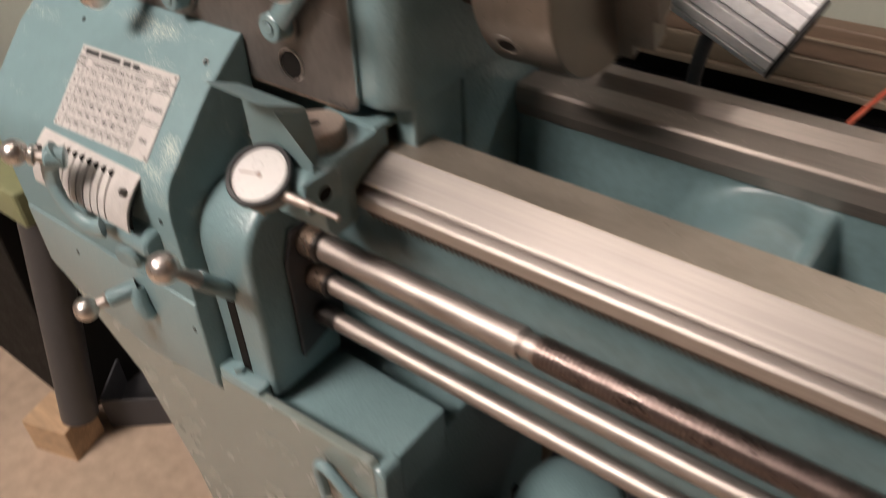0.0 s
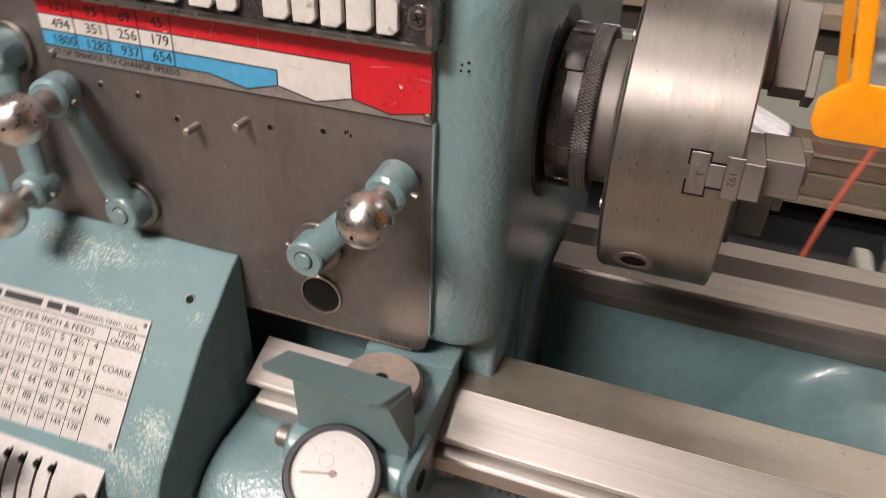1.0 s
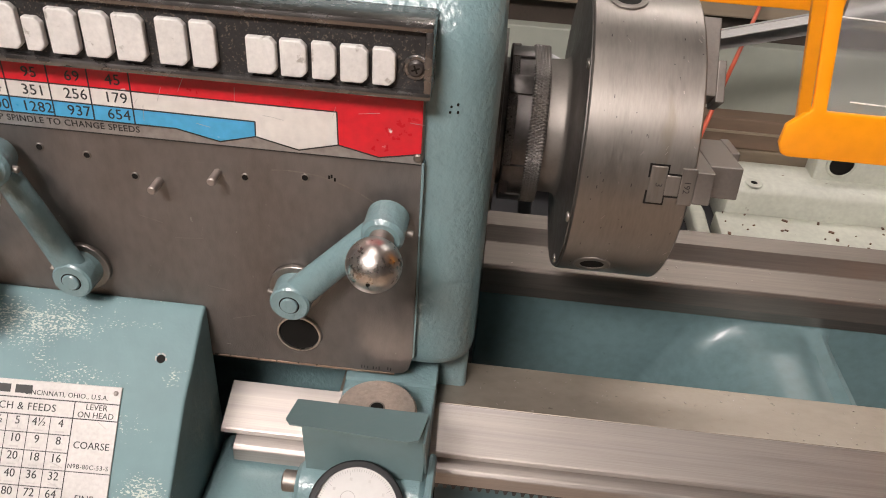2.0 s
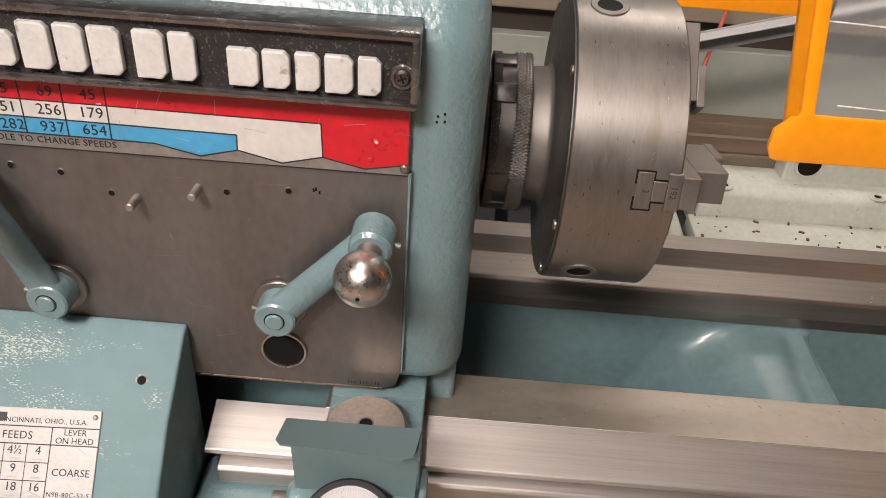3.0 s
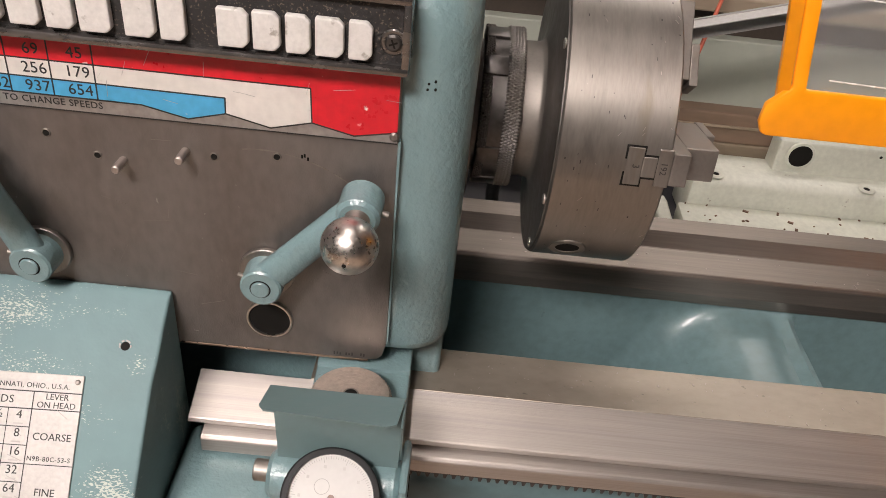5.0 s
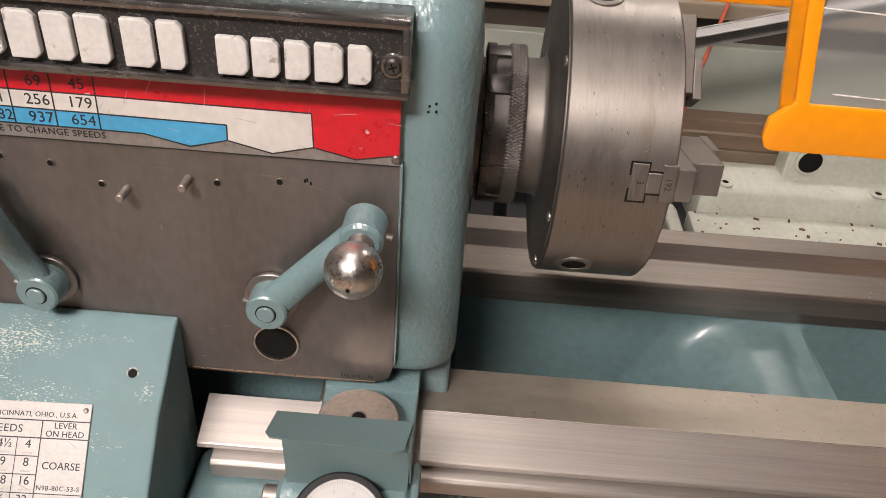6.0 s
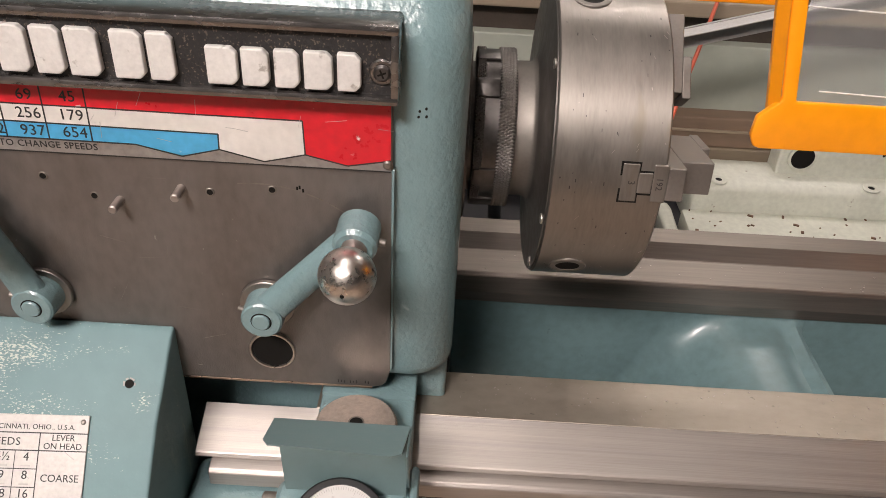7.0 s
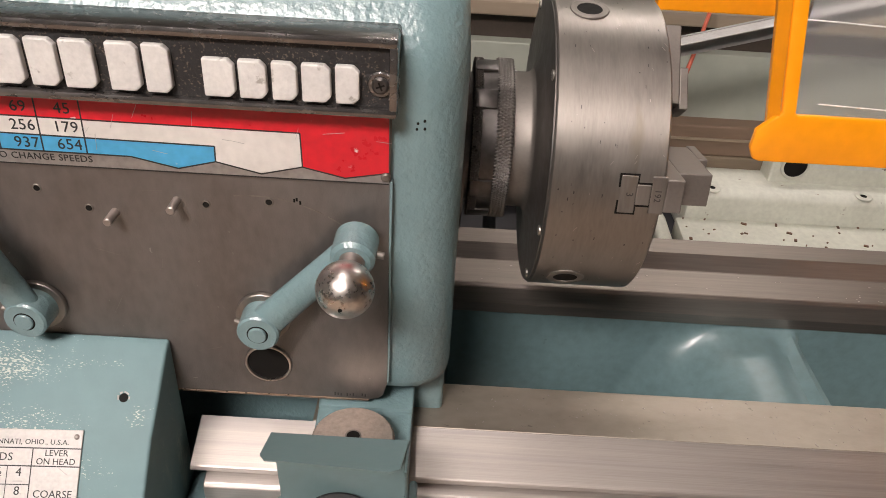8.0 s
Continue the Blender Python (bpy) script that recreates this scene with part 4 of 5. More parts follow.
def plunger_lever():
    t = thing("tumbler_lever", (-0.26, -0.15, 0.86), "blue-green tumbler lever with a plated ball knob", "lever", "gearbox levers")
    arm = tube([(-0.248, -0.150, 0.938), (-0.264, -0.157, 0.922), (-0.269, -0.161, 0.898), (-0.256, -0.163, 0.874), (-0.235, -0.158, 0.861), (-0.215, -0.148, 0.862)], 0.0118, 20, 0.0105)
    for v in arm.verts:
        v.co.y = -0.157 + (v.co.y + 0.157) * 0.55 + 0.002 * math.sin(v.co.z * 700) * 0.2
    part("arm", arm, TEAL, t, smooth=True)
    part("boss", cyl((-0.247, -0.147, 0.929), (-0.259, -0.162, 0.9325), 0.011, bevel=0.002), TEAL, t, smooth=True)
    part("stalk", cyl((-0.255, -0.158, 0.931), (-0.274, -0.173, 0.937), 0.0065, 0.0055), ROD, t, smooth=True)
    part("ferrule", cyl((-0.266, -0.166, 0.9345), (-0.270, -0.1695, 0.9357), 0.0095, bevel=0.001), CHROME, t, smooth=True)
    part("knob", ball((-0.2795, -0.1775, 0.9388), 0.0125), CHROME, t, smooth=True)


plunger_lever()


def feed_lever(label, ball_at, base_at, low, r=0.0145):
    b, a = Vector(ball_at), Vector(base_at)
    t = thing("feed_lever", a, label, "lever", "gearbox levers")
    d = (b - a).normalized()
    n = (b - a).length
    part("shank", turned(a, d, [(0, 0.0095), (n * 0.55, 0.0095), (n * 0.58, 0.008)], 24), TEAL, t, smooth=True)
    part("neck", turned(a + d * n * 0.57, d, [(0, 0.0068), (n * 0.05, 0.0078), (n * 0.12, 0.0062), (n * 0.43 - r * 0.9, 0.0055)], 24), ROD, t, smooth=True)
    part("knob", ball(b, r), CHROME, t, smooth=True)
    if low:
        part("hanger", tube([a, a + (Vector(low) - a) * 0.5 + Vector((0, -0.004, 0)), Vector(low)], 0.011, 14, 0.009), TEAL, t, smooth=True)


feed_lever("blue-green feed lever with a ball knob in a slot", (-0.0885, -0.168, 0.8815), (-0.1035, -0.094, 0.792), None)
feed_lever("blue-green feed lever low on the gearbox with a ball knob", (-0.266, -0.178, 0.748), (-0.240, -0.128, 0.757), (-0.228, -0.130, 0.722), 0.0135)

# ---- shafts ----
RY = -0.030
lead = thing("lead_screw", (0.5, RY, 0.841), "long steel lead screw with a smooth neck and thread", "lead screw")
part("collar", cyl((-0.0625, RY, 0.841), (-0.037, RY, 0.841), 0.0172, bevel=0.002), BRONZE, lead, "bronze-toned collar", smooth=True)
part("ring", cyl((-0.038, RY, 0.841), (-0.032, RY, 0.841), 0.0185, bevel=0.001), DARK_STEEL, lead, smooth=True)
part("shank", cyl((-0.033, RY, 0.841), (0.196, RY, 0.841), 0.0143, bevel=0.001), ROD, lead, smooth=True)
part("neck", cyl((0.194, RY, 0.841), (0.211, RY, 0.841), 0.0112), ROD, lead, smooth=True)


def thread(x0, x1, r, pitch, seg=20):
    """A helical ridge."""
    n = int((x1 - x0) / pitch * seg)
    bm = bmesh.new()
    prof = ((0.0, -0.0022), (0.28, 0.0), (0.56, 0.0), (0.84, -0.0022))
    cols = []
    for i in range(n + 1):
        a = 2 * math.pi * i / seg
        x = x0 + pitch * i / seg
        cols.append([bm.verts.new((x + pitch * px, RY + (r + pr) * math.cos(a), 0.841 + (r + pr) * math.sin(a))) for px, pr in prof])
    for p, q in zip(cols, cols[1:]):
        for k in range(3):
            bm.faces.new((p[k], q[k], q[k + 1], p[k + 1]))
    return bm


part("thread", thread(0.210, 1.25, 0.0143, 0.0042), THREAD, lead, smooth=True)
part("core", cyl((0.209, RY, 0.841), (1.3, RY, 0.841), 0.0124), THREAD, lead, smooth=True)
for name, z, lab in (("feed_rod", 0.7945, "plain bright steel feed rod"), ("control_rod", 0.7435, "plain bright steel control rod")):
    t = thing(name, (0.5, RY, z), lab, "shaft")
    part("rod", cyl((-0.030, RY, z), (1.3, RY, z), 0.0100), ROD, t, smooth=True)
    if z > 0.76:
        part("bushing", cyl((-0.0625, RY, z), (-0.034, RY, z), 0.0135, bevel=0.0015), BRONZE, t, smooth=True)
        part("ring", cyl((-0.035, RY, z), (-0.030, RY, z), 0.0145, bevel=0.001), DARK_STEEL, t, smooth=True)
    else:
        part("bushing", cyl((-0.0625, RY, z), (-0.029, RY, z), 0.0115, bevel=0.0015), DARK_STEEL, t, smooth=True)
part("bearing_plate", prism([(-0.062, 0.70), (0.004, 0.72), (0.004, 0.84), (-0.016, 0.862), (-0.05, 0.862), (-0.062, 0.83)], "x", -0.0622, -0.0565, 0.002, 2), DARKBOX, hous, "dark oily bearing plate")
part("end_hanger", box(1.3, 1.36, -0.06, 0.003, 0.69, 0.90, 0.008), TEAL, bed)

# ---- carriage stop with its shield ----
stop = thing("carriage_stop", (-0.01, -0.02, 0.93), "blue-green carriage stop clamped on the front way", "carriage stop")
part("block", prism([(0.016, 0.951), (0.016, 0.970), (0.012, 0.974), (-0.064, 0.966), (-0.070, 0.958), (-0.070, 0.905), (-0.060, 0.896), (-0.034, 0.896), (-0.0305, 0.903), (-0.0305, 0.930), (-0.02, 0.938), (0.010, 0.9515)], "x", -0.0435, 0.0205, 0.0025, 2), TEAL, stop, smooth=True)
part("ear", prism([(-0.0435, 0.0), (0.0205, 0.0), (0.0205, 0.028), (0.014, 0.034), (-0.037, 0.034), (-0.0435, 0.028)], "z", 0.969, 0.9755, 0.002, 2), TEAL, stop, smooth=True)
knob = part("knob", turned((-0.0152, -0.0357, 0.967), (0, 0, 1), [(0, 0.024), (0.001, 0.0255), (0.0175, 0.0255), (0.0185, 0.0245), (0.019, 0.0245)], 64), BRASS, stop, "brownish knurled clamp knob", smooth=True)
part("tapped_hole", cyl((-0.0152, -0.0357, 0.984), (-0.0152, -0.0357, 0.9862), 0.0042, seg=20), HOLE_AND_SHADE, knob, smooth=True)
part("thread_ring", ring((-0.0152, -0.0357, 0.9858), (0, 0, 1), 0.0042, 0.0052, 0.0007, 24, 0.0002), STEEL, knob, smooth=True)
for kr in (0.0095, 0.0125, 0.0155, 0.0185, 0.0215):
    part("turning_mark", ring((-0.0152, -0.0357, 0.98585), (0, 0, 1), kr, kr + 0.0005, 0.00025, 48, 0.00005), BRASS, knob, smooth=True)
teeth = bmesh.new()
for k in range(72):
    a = 2 * math.pi * k / 72
    tb = box(-0.0006, 0.0006, -0.0004, 0.0004, 0.969, 0.984)
    bmesh.ops.transform(tb, matrix=Matrix.Translation((-0.0152 + 0.0256 * math.cos(a), -0.0357 + 0.0256 * math.sin(a), 0)) @ Matrix.Rotation(a, 4, "Z"), verts=tb.verts)
    teeth = join(teeth, tb)
part("knurling", teeth, BRASS, knob)
barrel = part("barrel", cyl((-0.058, -0.076, 0.953), (0.0215, -0.076, 0.953), 0.0155, bevel=0.003), TEAL, stop, smooth=True)
part("barrel_flange", bevelled(box(0.0215, 0.027, -0.094, -0.052, 0.938, 0.969), 0.004), TEAL, stop, smooth=True)
part("spindle_pin", cyl((-0.0675, -0.076, 0.955), (-0.057, -0.076, 0.955), 0.0068, bevel=0.0008), STEEL, barrel, smooth=True)
part("bore", cyl((0.0268, -0.073, 0.950), (0.0275, -0.073, 0.950), 0.007), HOLE_AND_SHADE, stop, smooth=True)
shield = part("shield_flange", prism([(-0.0551, -0.0745), (-0.0545, -0.101), (-0.051, -0.1065), (0.013, -0.1125), (0.0185, -0.109), (0.0212, -0.0755)], "z", 0.0, 0.0013), TEAL_FLAT, stop, "thin bent sheet shield")
for v in shield.data.vertices:
    v.co.z += 1.0262 + (-0.0745 - (v.co.y + ROOT[shield].y)) * 0.46
part("shield_plate", prism([(-0.0525, 0.966), (0.0195, 0.966), (0.021, 1.0268), (-0.0545, 1.0268)], "y", -0.0755, -0.0742), TEAL_FLAT, stop, "thin bent sheet shield")
part("shield_end", prism([(-0.105, 1.0365), (-0.0745, 1.024), (-0.0685, 0.985), (-0.0745, 0.975)], "x", 0.0205, 0.0217), TEAL_FLAT, stop)

# ---- dial indicator ----
dial = thing("dial_indicator", (-0.0166, -0.10, 0.955), "round dial indicator with white face and black rim", "dial indicator")
DN = Vector((0.15, -0.5, 0.85)).normalized()
DC = Vector((-0.0166, -0.1012, 0.9677))
E1 = (Vector((1, 0, 0)) - DN * DN.x).normalized()
E2 = DN.cross(E1)
part("body", turned(DC - DN * 0.022, DN, [(0, 0.022), (0.002, 0.025), (0.018, 0.0262), (0.0185, 0.0285)], 48), STEEL, dial, smooth=True)
part("bezel", ring(DC - DN * 0.004, DN, 0.0248, 0.0288, 0.0068, 56, 0.001), BLACK_RUB, dial, smooth=True)
face = part("face", cyl(DC - DN * 0.003, DC, 0.0252, seg=48), DIAL, dial, "white dial face with fine graduations", smooth=True)
ticks = []
for k in range(100):
    a = 2 * math.pi * k / 100
    e = E1 * math.cos(a) + E2 * math.sin(a)
    n = 0.0034 if k % 10 == 0 else 0.0016
    ticks.append(oriented_box(DC + e * (0.0237 - n / 2) + DN * 0.0001, e, DN.cross(e), DN, n, 0.00022, 0.0002))
part("graduations", join(*ticks), FAINT, face)
part("figures", join(*[oriented_box(DC + (E1 * math.cos(2 * math.pi * k / 10) + E2 * math.sin(2 * math.pi * k / 10)) * 0.0182 + DN * 0.0001, E1, E2, DN, 0.0016, 0.0018, 0.0002) for k in range(10)]), PALEINK, face)
part("small_dial", ring(DC - E1 * 0.006 + E2 * 0.006, DN, 0.0042, 0.0045, 0.0003, 32, 0.0001), FAINT, face)
part("needle", join(oriented_box(DC - E1 * 0.0085 - E2 * 0.0022 + DN * 0.0012, E1 * 0.97 + E2 * 0.25, -E1 * 0.25 + E2 * 0.97, DN, 0.02, 0.0011, 0.0003), cyl(DC, DC + DN * 0.0016, 0.002, seg=16)), NEEDLE, face)
part("stem", turned((0.004, -0.099, 0.9560), (0.99, 0.05, -0.02), [(0, 0.0048), (0.018, 0.0048), (0.019, 0.0042), (0.034, 0.0042), (0.0345, 0.0026), (0.058, 0.0026), (0.0585, 0.0033), (0.0605, 0.0033), (0.0625, 0.001)], 20), ROD, dial, smooth=True)
part("lug", oriented_box(DC - DN * 0.019 - E2 * 0.018, E1, E2, DN, 0.022, 0.012, 0.008, 0.001), BRONZE, dial, "brownish back lug")

# ---- chuck guard ----
guard = thing("chuck_guard", (0.3, 0.1, 1.18), "orange framed clear chuck guard swung up beside the chuck", "chuck guard")
GX0, GX1, GZ0, GZ1, GYF = 0.1885, 0.62, 1.1845, 1.40, -0.024
part("front_frame", prism([(GX0 - 0.0008, GZ0), (GX1, GZ0), (GX1, GZ0 + 0.0235), (GX0 + 0.0105, GZ0 + 0.0252), (GX0 - 0.0245, GZ1), (GX0 - 0.0335, GZ1), (GX0 + 0.0035, GZ0 + 0.026), (GX0 - 0.0022, GZ0 + 0.0205), (GX0 - 0.0062, GZ0 + 0.0165), (GX0 - 0.0068, GZ0 + 0.007), (GX0 - 0.004, GZ0 + 0.001)], "y", GYF, GYF + 0.004, 0.0012, 2), YELLOW_ORANGE, guard, smooth=True)
fold = bmesh.new()
for dy in (0.0, 0.003):
    for fx, fy, fz in ((-0.0333, 0.0, GZ1), (0.0042, 0.0, GZ0 + 0.016), (-0.0375, 0.006, GZ1), (0.0004, 0.006, GZ0 + 0.016)):
        fold.verts.new((GX0 + fx, GYF + fy + dy, fz))
bmesh.ops.convex_hull(fold, input=fold.verts)
part("folded_edge", fold, YELLOW_ORANGE, guard)
part("side_bar", box(GX1 - 0.02, GX1, GYF, GYF + 0.004, GZ0 + 0.0236, GZ1, 0.001), YELLOW_ORANGE, guard)
part("top_bar", box(GX0 - 0.0395, GX1, GYF, GYF + 0.004, GZ1, GZ1 + 0.02, 0.001), YELLOW_ORANGE, guard)
pane = part("clear_panel", box(GX0 + 0.004, GX1 - 0.005, GYF + 0.0042, GYF + 0.0072, GZ0 + 0.012, GZ1 + 0.01), GLASS, guard, "scuffed clear plastic panel")
pane.visible_shadow = False
# Near-white beads paint the glints along two creases of the pane.
for cz, cx in ((1.2543, GX0 + 0.003), (1.2146, 0.2095)):
    part("crease", tube([(cx, GYF + 0.0040, cz), (cx + 0.05, GYF + 0.0040, cz - 0.0017), (cx + 0.22, GYF + 0.0040, cz - 0.0075)], 0.00035, 8), CREASE_GLINT, pane, "thin crease in the plastic with its glint painted pale", smooth=True)
part("rear_bar", box(0.185, 0.292, 0.216, 0.226, 1.1912, 1.215, 0.001), YELLOW_ORANGE, guard)
ga, gb = Vector((0.2865, 0.2155, 1.2015)), Vector((0.1865, -0.0195, 1.2575))
gd = (gb - ga).normalized()
gs = gd.cross(Vector((0, 0, 1))).normalized()
part("side_arm", oriented_box((ga + gb) / 2, gd, gs, gs.cross(gd), (gb - ga).length, 0.006, 0.014, 0.001), YELLOW_ORANGE, guard)
part("end_plate", box(GX1 - 0.004, GX1, GYF + 0.008, 0.2155, GZ0, GZ1, 0.001), YELLOW_ORANGE, guard)
part("hinge_post", cyl((GX1 - 0.03, 0.232, 0.947), (GX1 - 0.03, 0.232, 1.25), 0.012), YELLOW_ORANGE, guard, smooth=True)

# ---- finned lamp behind the chuck ----
lamp = thing("finned_lamp", (0.12, 0.55, 0.5), "bright aluminium finned lamp head on a dark arm", "lamp")
LA, LB = Vector((0.084, 0.55, 0.968)), Vector((0.218, 0.55, 0.909))
LD, LU, LW = basis(LB - LA)
part("core", cyl(LA, LB, 0.042), ALU, lamp, smooth=True)
for k in range(16):
    a = 2 * math.pi * k / 16
    e = LU * math.cos(a) + LW * math.sin(a)
    part("fin", oriented_box((LA + LB) / 2 + e * 0.048, LD, LD.cross(e), e, (LB - LA).length, 0.0165, 0.014, 0.0015), ALU, lamp)
part("end_ring", ring(LB, LD, 0.03, 0.056, 0.006), BLACK_RUB, lamp, "black front ring", smooth=True)
part("arm", tube([LA + (LB - LA) * 0.3, (0.10, 0.56, 0.80), (0.13, 0.60, 0.62), (0.13, 0.62, 0.56)], 0.01), DARKBOX, lamp, smooth=True)

# ---- machine standing behind ----
back = thing("pale_machine", (0.8, 1.0, 0), "pale green-grey machine base littered with chips", "machine")
# Dark box added to give the space behind the bed its shade.
part("gap_shade_plinth", box(-1.2, 3.0, 0.52, 1.30, 0.0, 0.56, 0.01), DARKBOX, back)
part("lower_ledge", prism([(0.70, 0.562), (0.70, 0.585), (0.93, 0.605), (0.93, 0.562)], "x", 0.489, 3.0, 0.006, 2), GREYWHITE, back, "pale ledge strewn with rusty chips", smooth=True)
part("ledge_end", prism([(0.70, 0.562), (0.70, 0.585), (0.93, 0.605), (0.96, 0.600), (0.96, 0.562)], "x", 0.443, 0.471, 0.007, 3), GREYWHITE, back, "pale rounded end bar beside a dark gap", smooth=True)
part("upper_ledge", prism([(0.93, 0.562), (0.93, 0.652), (0.945, 0.662), (1.03, 0.668), (1.03, 0.562)], "x", 0.507, 3.0, 0.006, 2), GREYWHITE, back, smooth=True)
part("port_block", box(0.672, 3.0, 0.985, 1.035, 0.66, 0.73, 0.005), GREYWHITE, back)
part("port_hole", cyl((0.7155, 0.9815, 0.702), (0.7155, 0.99, 0.702), 0.023, seg=32), HOLE_AND_SHADE, back, smooth=True)
part("port_rim", ring((0.7155, 0.9795, 0.702), (0, 1, 0), 0.0228, 0.0285, 0.006, 40, 0.001), GREYWHITE, back, smooth=True)
for k in range(4):
    part("small_hole", cyl((0.87 + 0.022 * k, 0.9845, 0.715), (0.87 + 0.022 * k, 0.99, 0.715), 0.003, seg=10), HOLE_AND_SHADE, back)
for bx, by, bz in ((0.8475, 0.9475, 0.6625), (0.5528, 0.9475, 0.6625), (1.14, 0.9475, 0.6625)):
    part("bolt_boss", ring((bx, by, bz - 0.002), (0, -0.06, 1), 0.0065, 0.0165, 0.0035, 28, 0.0012), GREYWHITE, back, smooth=True)
    part("bolt_socket", cyl((bx, by, bz - 0.004), (bx, by, bz + 0.0008), 0.0066, seg=18), HOLE_AND_SHADE, back, smooth=True)
part("brown_beam", box(-1.2, 3.0, 1.052, 1.0995, 0.6805, 0.745, 0.004), TAN, back, "long brown beam")
part("beam_edge", box(-1.2, 3.0, 1.046, 1.0517, 0.716, 0.720), TAN_LIGHT, back)
part("lower_band", box(-1.2, 3.0, 1.050, 1.0995, 0.634, 0.680, 0.003), TAN_DULL, back, "dull tan band under the brown beam")
part("pale_lip", box(-1.2, 3.0, 1.040, 1.0995, 0.619, 0.6335, 0.003), TAN_LIGHT, back, "pale lip under the band")
# Black sheet standing in for the shadow below the pale lip.
part("gap_shadow_sheet", box(-1.2, 3.0, 1.092, 1.0995, 0.5605, 0.6185), HOLE_AND_SHADE, back)
part("pale_panel", box(-1.2, 3.0, 1.10, 1.14, 0.5605, 0.875, 0.003), GREYWHITE_CLEAN, back)
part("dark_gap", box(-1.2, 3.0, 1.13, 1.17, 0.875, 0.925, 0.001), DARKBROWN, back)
part("tan_rail", box(-1.2, 3.0, 1.10, 1.17, 0.925, 0.955, 0.004), TAN_LIGHT, back, "light tan rail")

chips = bmesh.new()
rng = random.Random(4)
for k in range(150):
    px, py = rng.uniform(0.5, 1.25), rng.uniform(0.705, 0.925)
    pz = 0.585 + (py - 0.70) / 0.23 * 0.02
    a, n = rng.uniform(0, 3.14), rng.uniform(0.0012, 0.0026) * rng.choice((1, 1, 1.6, 2.6))
    cb = oriented_box((px, py, pz + 0.0008), (math.cos(a), math.sin(a), 0), (-math.sin(a), math.cos(a), 0), (0, 0, 1), n * rng.uniform(1, 2.5), n, 0.002)
    chips = join(chips, cb)
tagged(part("rusty_chips", chips, RUST), "scattered rusty brown metal chips on the pale ledge", "chips", kind="stuff")

bright = bmesh.new()
for k in range(170):
    px, py = rng.uniform(0.05, 0.75), rng.uniform(0.0125, 0.056)
    a, n = rng.uniform(0, 3.14), rng.uniform(0.0003, 0.0011)
    bright = join(bright, oriented_box((px, py, 0.9492 - (py - 0.0106) * 0.03 + 0.0001), (math.cos(a), math.sin(a), 0), (-math.sin(a), math.cos(a), 0), (0, 0, 1), n * rng.uniform(1, 2), n * 0.6, 0.0004))
for k in range(50):
    px, py = rng.uniform(0.06, 0.7), rng.uniform(0.19, 0.22)
    a, n = rng.uniform(0, 3.14), rng.uniform(0.0004, 0.0014)
    bright = join(bright, oriented_box((px, py, 0.9507), (math.cos(a), math.sin(a), 0), (-math.sin(a), math.cos(a), 0), (0, 0, 1), n * 1.6, n, 0.0004))
tagged(part("bright_chips", bright, ROD), "tiny bright steel chips scattered on the ways", "chips", kind="stuff")

strut = thing("aluminium_strut", (0.5, 0.8, 0.9), "slanting bare aluminium strut", "strut")
part("web", oriented_box((0.72, 0.86, 1.051), (0.96, 0, 0.27), (0, 1, 0), (-0.27, 0, 0.96), 0.75, 0.004, 0.034, 0.0006), ALU_DULL, strut)
# Thin edge flange, paler than the web.
part("edge", oriented_box((0.7165, 0.845, 1.064), (0.96, 0, 0.27), (0, 1, 0), (-0.27, 0, 0.96), 0.75, 0.034, 0.0022, 0.0006), STRUT_EDGE, strut)
part("post", box(1.02, 1.06, 0.85, 0.89, 0.56, 1.18, 0.003), ALU_DULL, strut)

cable = thing("red_cable", (0.4, 0.8, 0.9), "thin orange-red cable hanging slack", "cable")
part("jacket", tube([(0.250, 0.40, 0.74), (0.316, 0.60, 0.823), (0.399, 0.80, 0.90), (0.500, 1.04, 0.988), (0.618, 1.35, 1.10), (0.80, 2.0, 1.5), (0.9, 2.4, 2.2)], 0.0036), CABLE, cable, smooth=True)
part("plug", cyl((0.250, 0.40, 0.745), (0.24, 0.272, 0.70), 0.006), CABLE, cable, smooth=True)

# ---- bench corner beyond the gearbox ----
bench = thing("work_bench", (-0.85, 0.2, 0), "olive bench with a dark round steel leg", "bench")
part("top", box(-2.2, -0.70, -0.06, 0.16, 0.60, 0.665, 0.006), OLIVE, bench)
part("leg", cyl((-0.82, -0.075, 0.0905), (-0.78, 0.0, 0.601), 0.036, seg=28), DARKGREY, bench, smooth=True)
part("rear_leg", cyl((-1.9, 0.05, 0.0), (-1.9, 0.05, 0.601), 0.034, seg=28), DARKGREY, bench, smooth=True)
# Black box added in place of the shade under the bench top.
part("under_bench_shade", box(-2.0, -0.90, -0.045, 0.15, 0.0, 0.5995, 0.004), HOLE_AND_SHADE, bench, "black sheet standing in for the shade under the bench")
block = thing("timber_block", (-0.88, -0.11, 0), "raw sawn timber block under the bench leg", "wood block")
part("timber", oriented_box((-0.865, -0.1, 0.045), (0.95, 0.3, 0), (-0.3, 0.95, 0), (0, 0, 1), 0.11, 0.085, 0.09, 0.003), WOOD, block)
box2 = thing("steel_tray", (-0.75, 0.03, 0), "open black steel tray on the floor", "tray")
TRAY = Matrix.Translation((-0.79, 0.03, 0)) @ Matrix.Rotation(radians(40), 4, "Z")
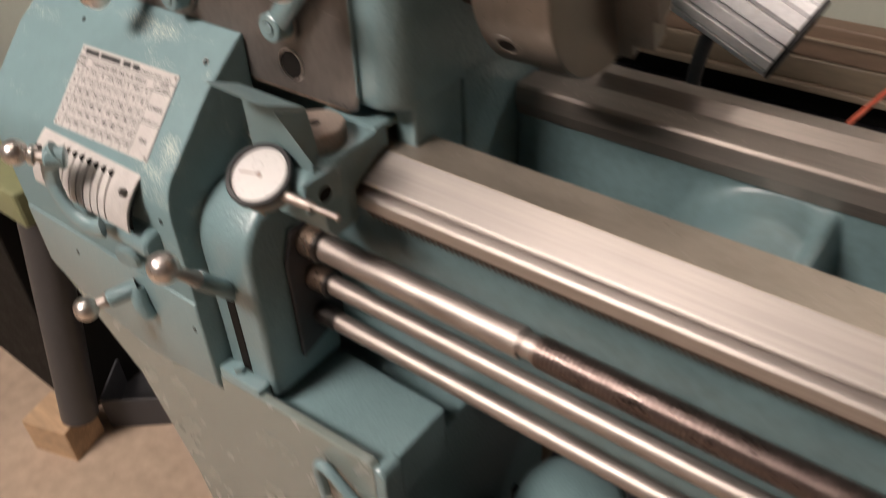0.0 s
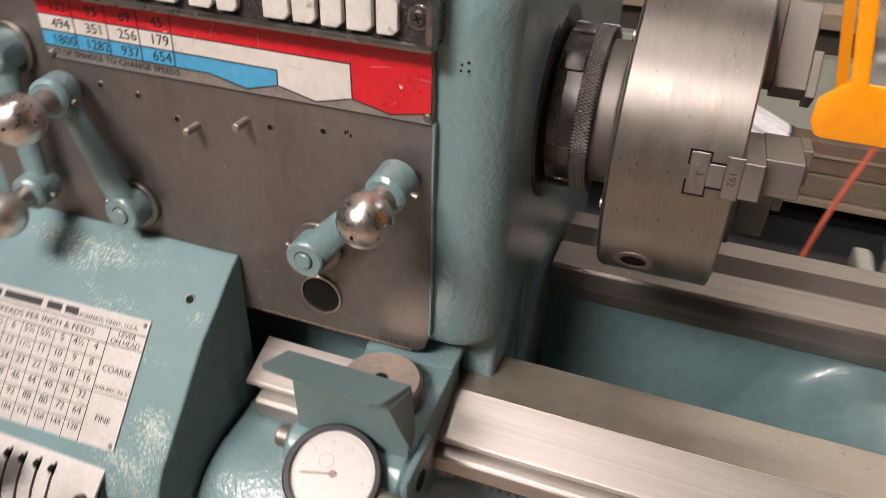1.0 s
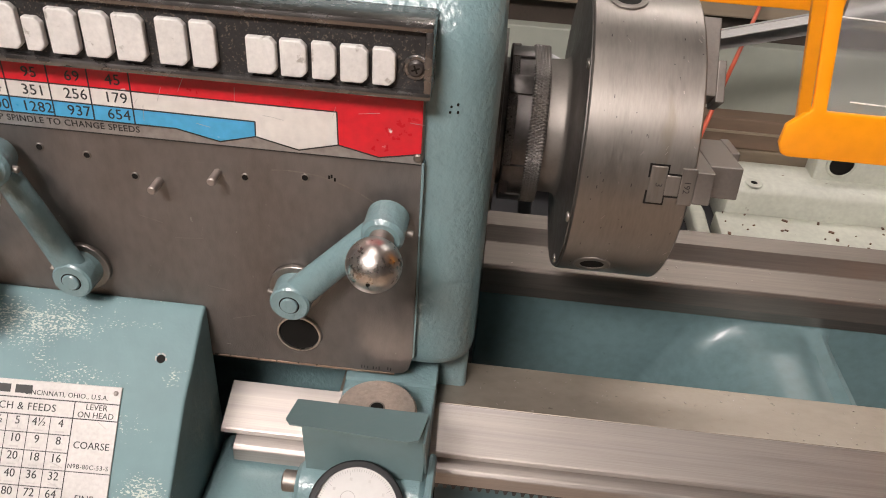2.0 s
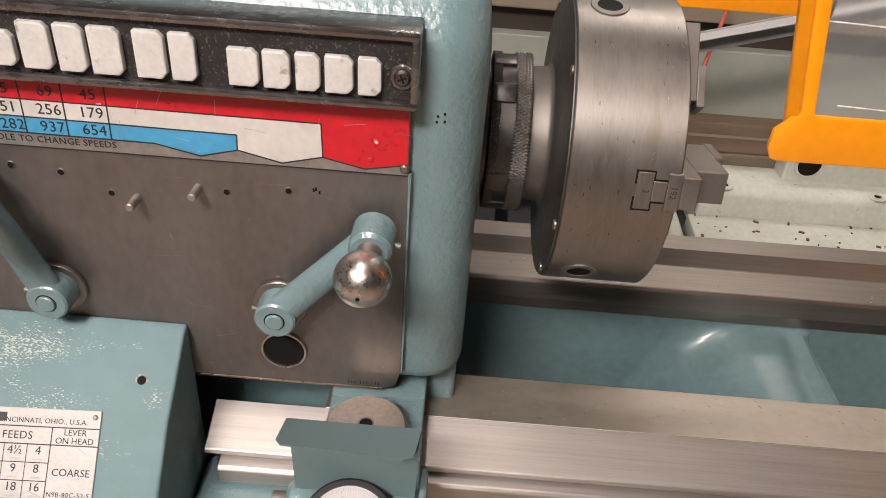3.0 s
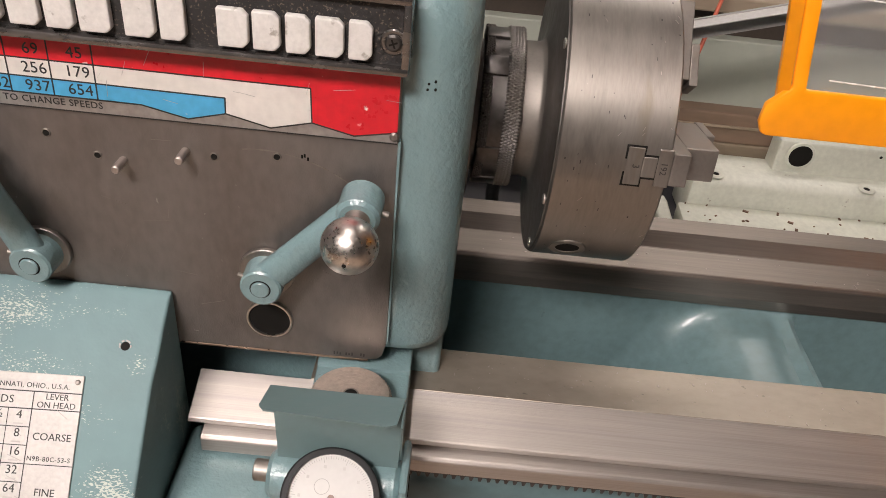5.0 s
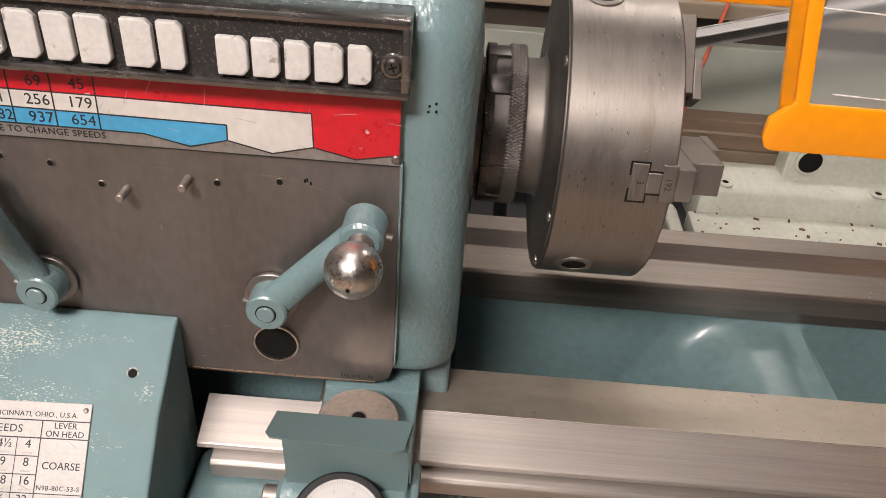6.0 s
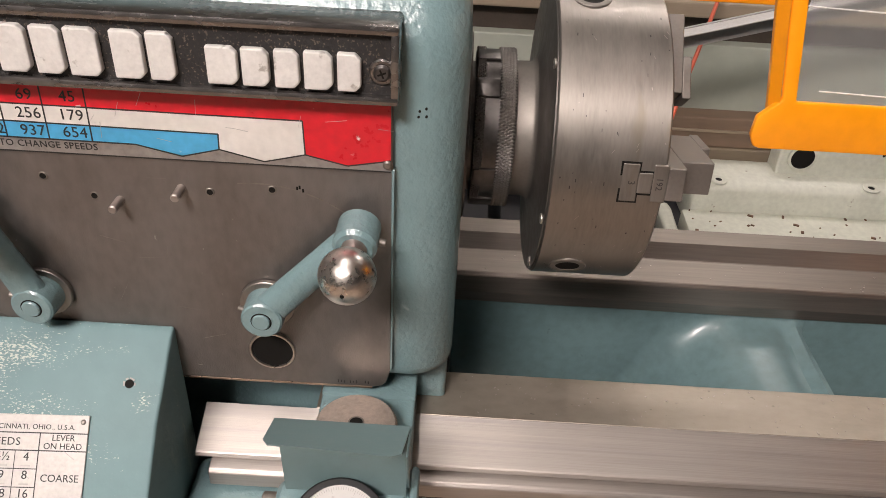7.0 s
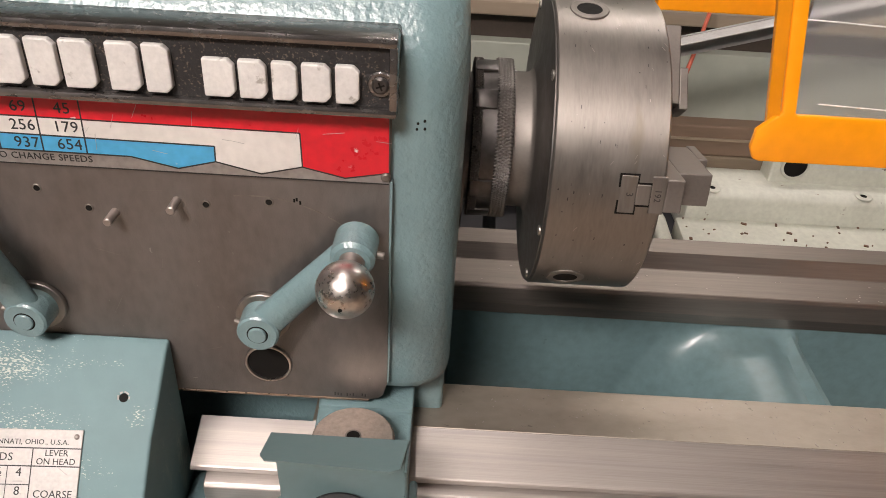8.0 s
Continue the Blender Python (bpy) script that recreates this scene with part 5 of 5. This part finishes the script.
for pname, tb in (("tray_floor", box(-0.06, 0.26, -0.02, 0.24, 0.0, 0.01, 0.002)), ("tray_side", box(-0.06, 0.26, -0.026, -0.0205, 0.0, 0.085, 0.002)),
                  ("tray_side", box(-0.06, 0.26, 0.2405, 0.246, 0.0, 0.085, 0.002)), ("tray_side", box(-0.066, -0.0605, -0.02, 0.24, 0.0, 0.085, 0.002)), ("tray_side", box(0.2605, 0.266, -0.02, 0.24, 0.0, 0.085, 0.002))):
    bmesh.ops.transform(tb, matrix=TRAY, verts=tb.verts)
    part(pname, tb, DARKBOX, box2)

cab = thing("storage_cabinet", (-1.3, 0.7, 0), "pale cream storage cabinet behind the bench", "cabinet")
part("carcass", box(-1.9, -0.95, 0.45, 1.0, 0.0, 0.93, 0.008), GREYWHITE_CLEAN, cab)
part("door", box(-1.42, -0.97, 0.432, 0.4495, 0.05, 0.90, 0.004), GREYWHITE_CLEAN, cab)
part("door", box(-1.88, -1.43, 0.432, 0.4495, 0.05, 0.90, 0.004), GREYWHITE_CLEAN, cab)
part("handle", cyl((-1.40, 0.425, 0.6), (-1.40, 0.425, 0.72), 0.006), DARKBOX, cab, smooth=True)

# ---- small wear ----
def fine_marks(count, seed, make):
    rg = random.Random(seed)
    bms = [make(rg) for _ in range(count)]
    return join(*bms)


def speck(rg):
    """A small dark pit or oil fleck on the chuck's rim."""
    a = radians(rg.uniform(85, 235))
    e = Vector((0, math.cos(a), math.sin(a)))
    w = Vector((1, 0, 0)).cross(e)
    return oriented_box(Vector((rg.uniform(0.1, 0.162), CY, CZ)) + e * 0.10222, Vector((1, 0, 0)), w, e, rg.uniform(0.0003, 0.0008), rg.uniform(0.0004, 0.0022), 0.00008)


tagged(part("chuck_pits", fine_marks(60, 9, speck), DARK_STEEL), "small dark pits and nicks on the chuck rim", "nicks", kind="stuff")


def nick(rg):
    """A small bright scratch on the chuck's rim, more of them near the jaws."""
    a = radians(rg.uniform(85, 235))
    e = Vector((0, math.cos(a), math.sin(a)))
    w = Vector((1, 0, 0)).cross(e)
    x = 0.1635 - 0.06 * rg.random() ** 2
    tw = rg.uniform(-0.8, 0.8)
    return oriented_box(Vector((x, CY, CZ)) + e * 0.10224, Vector((1, 0, 0)) + w * tw, w - Vector((1, 0, 0)) * tw, e, rg.uniform(0.0002, 0.0005), rg.uniform(0.0005, 0.004), 0.00008)


tagged(part("chuck_nicks", fine_marks(38, 21, nick), ROD), "fine bright scratches and nicks on the chuck rim", "scratches", kind="stuff")
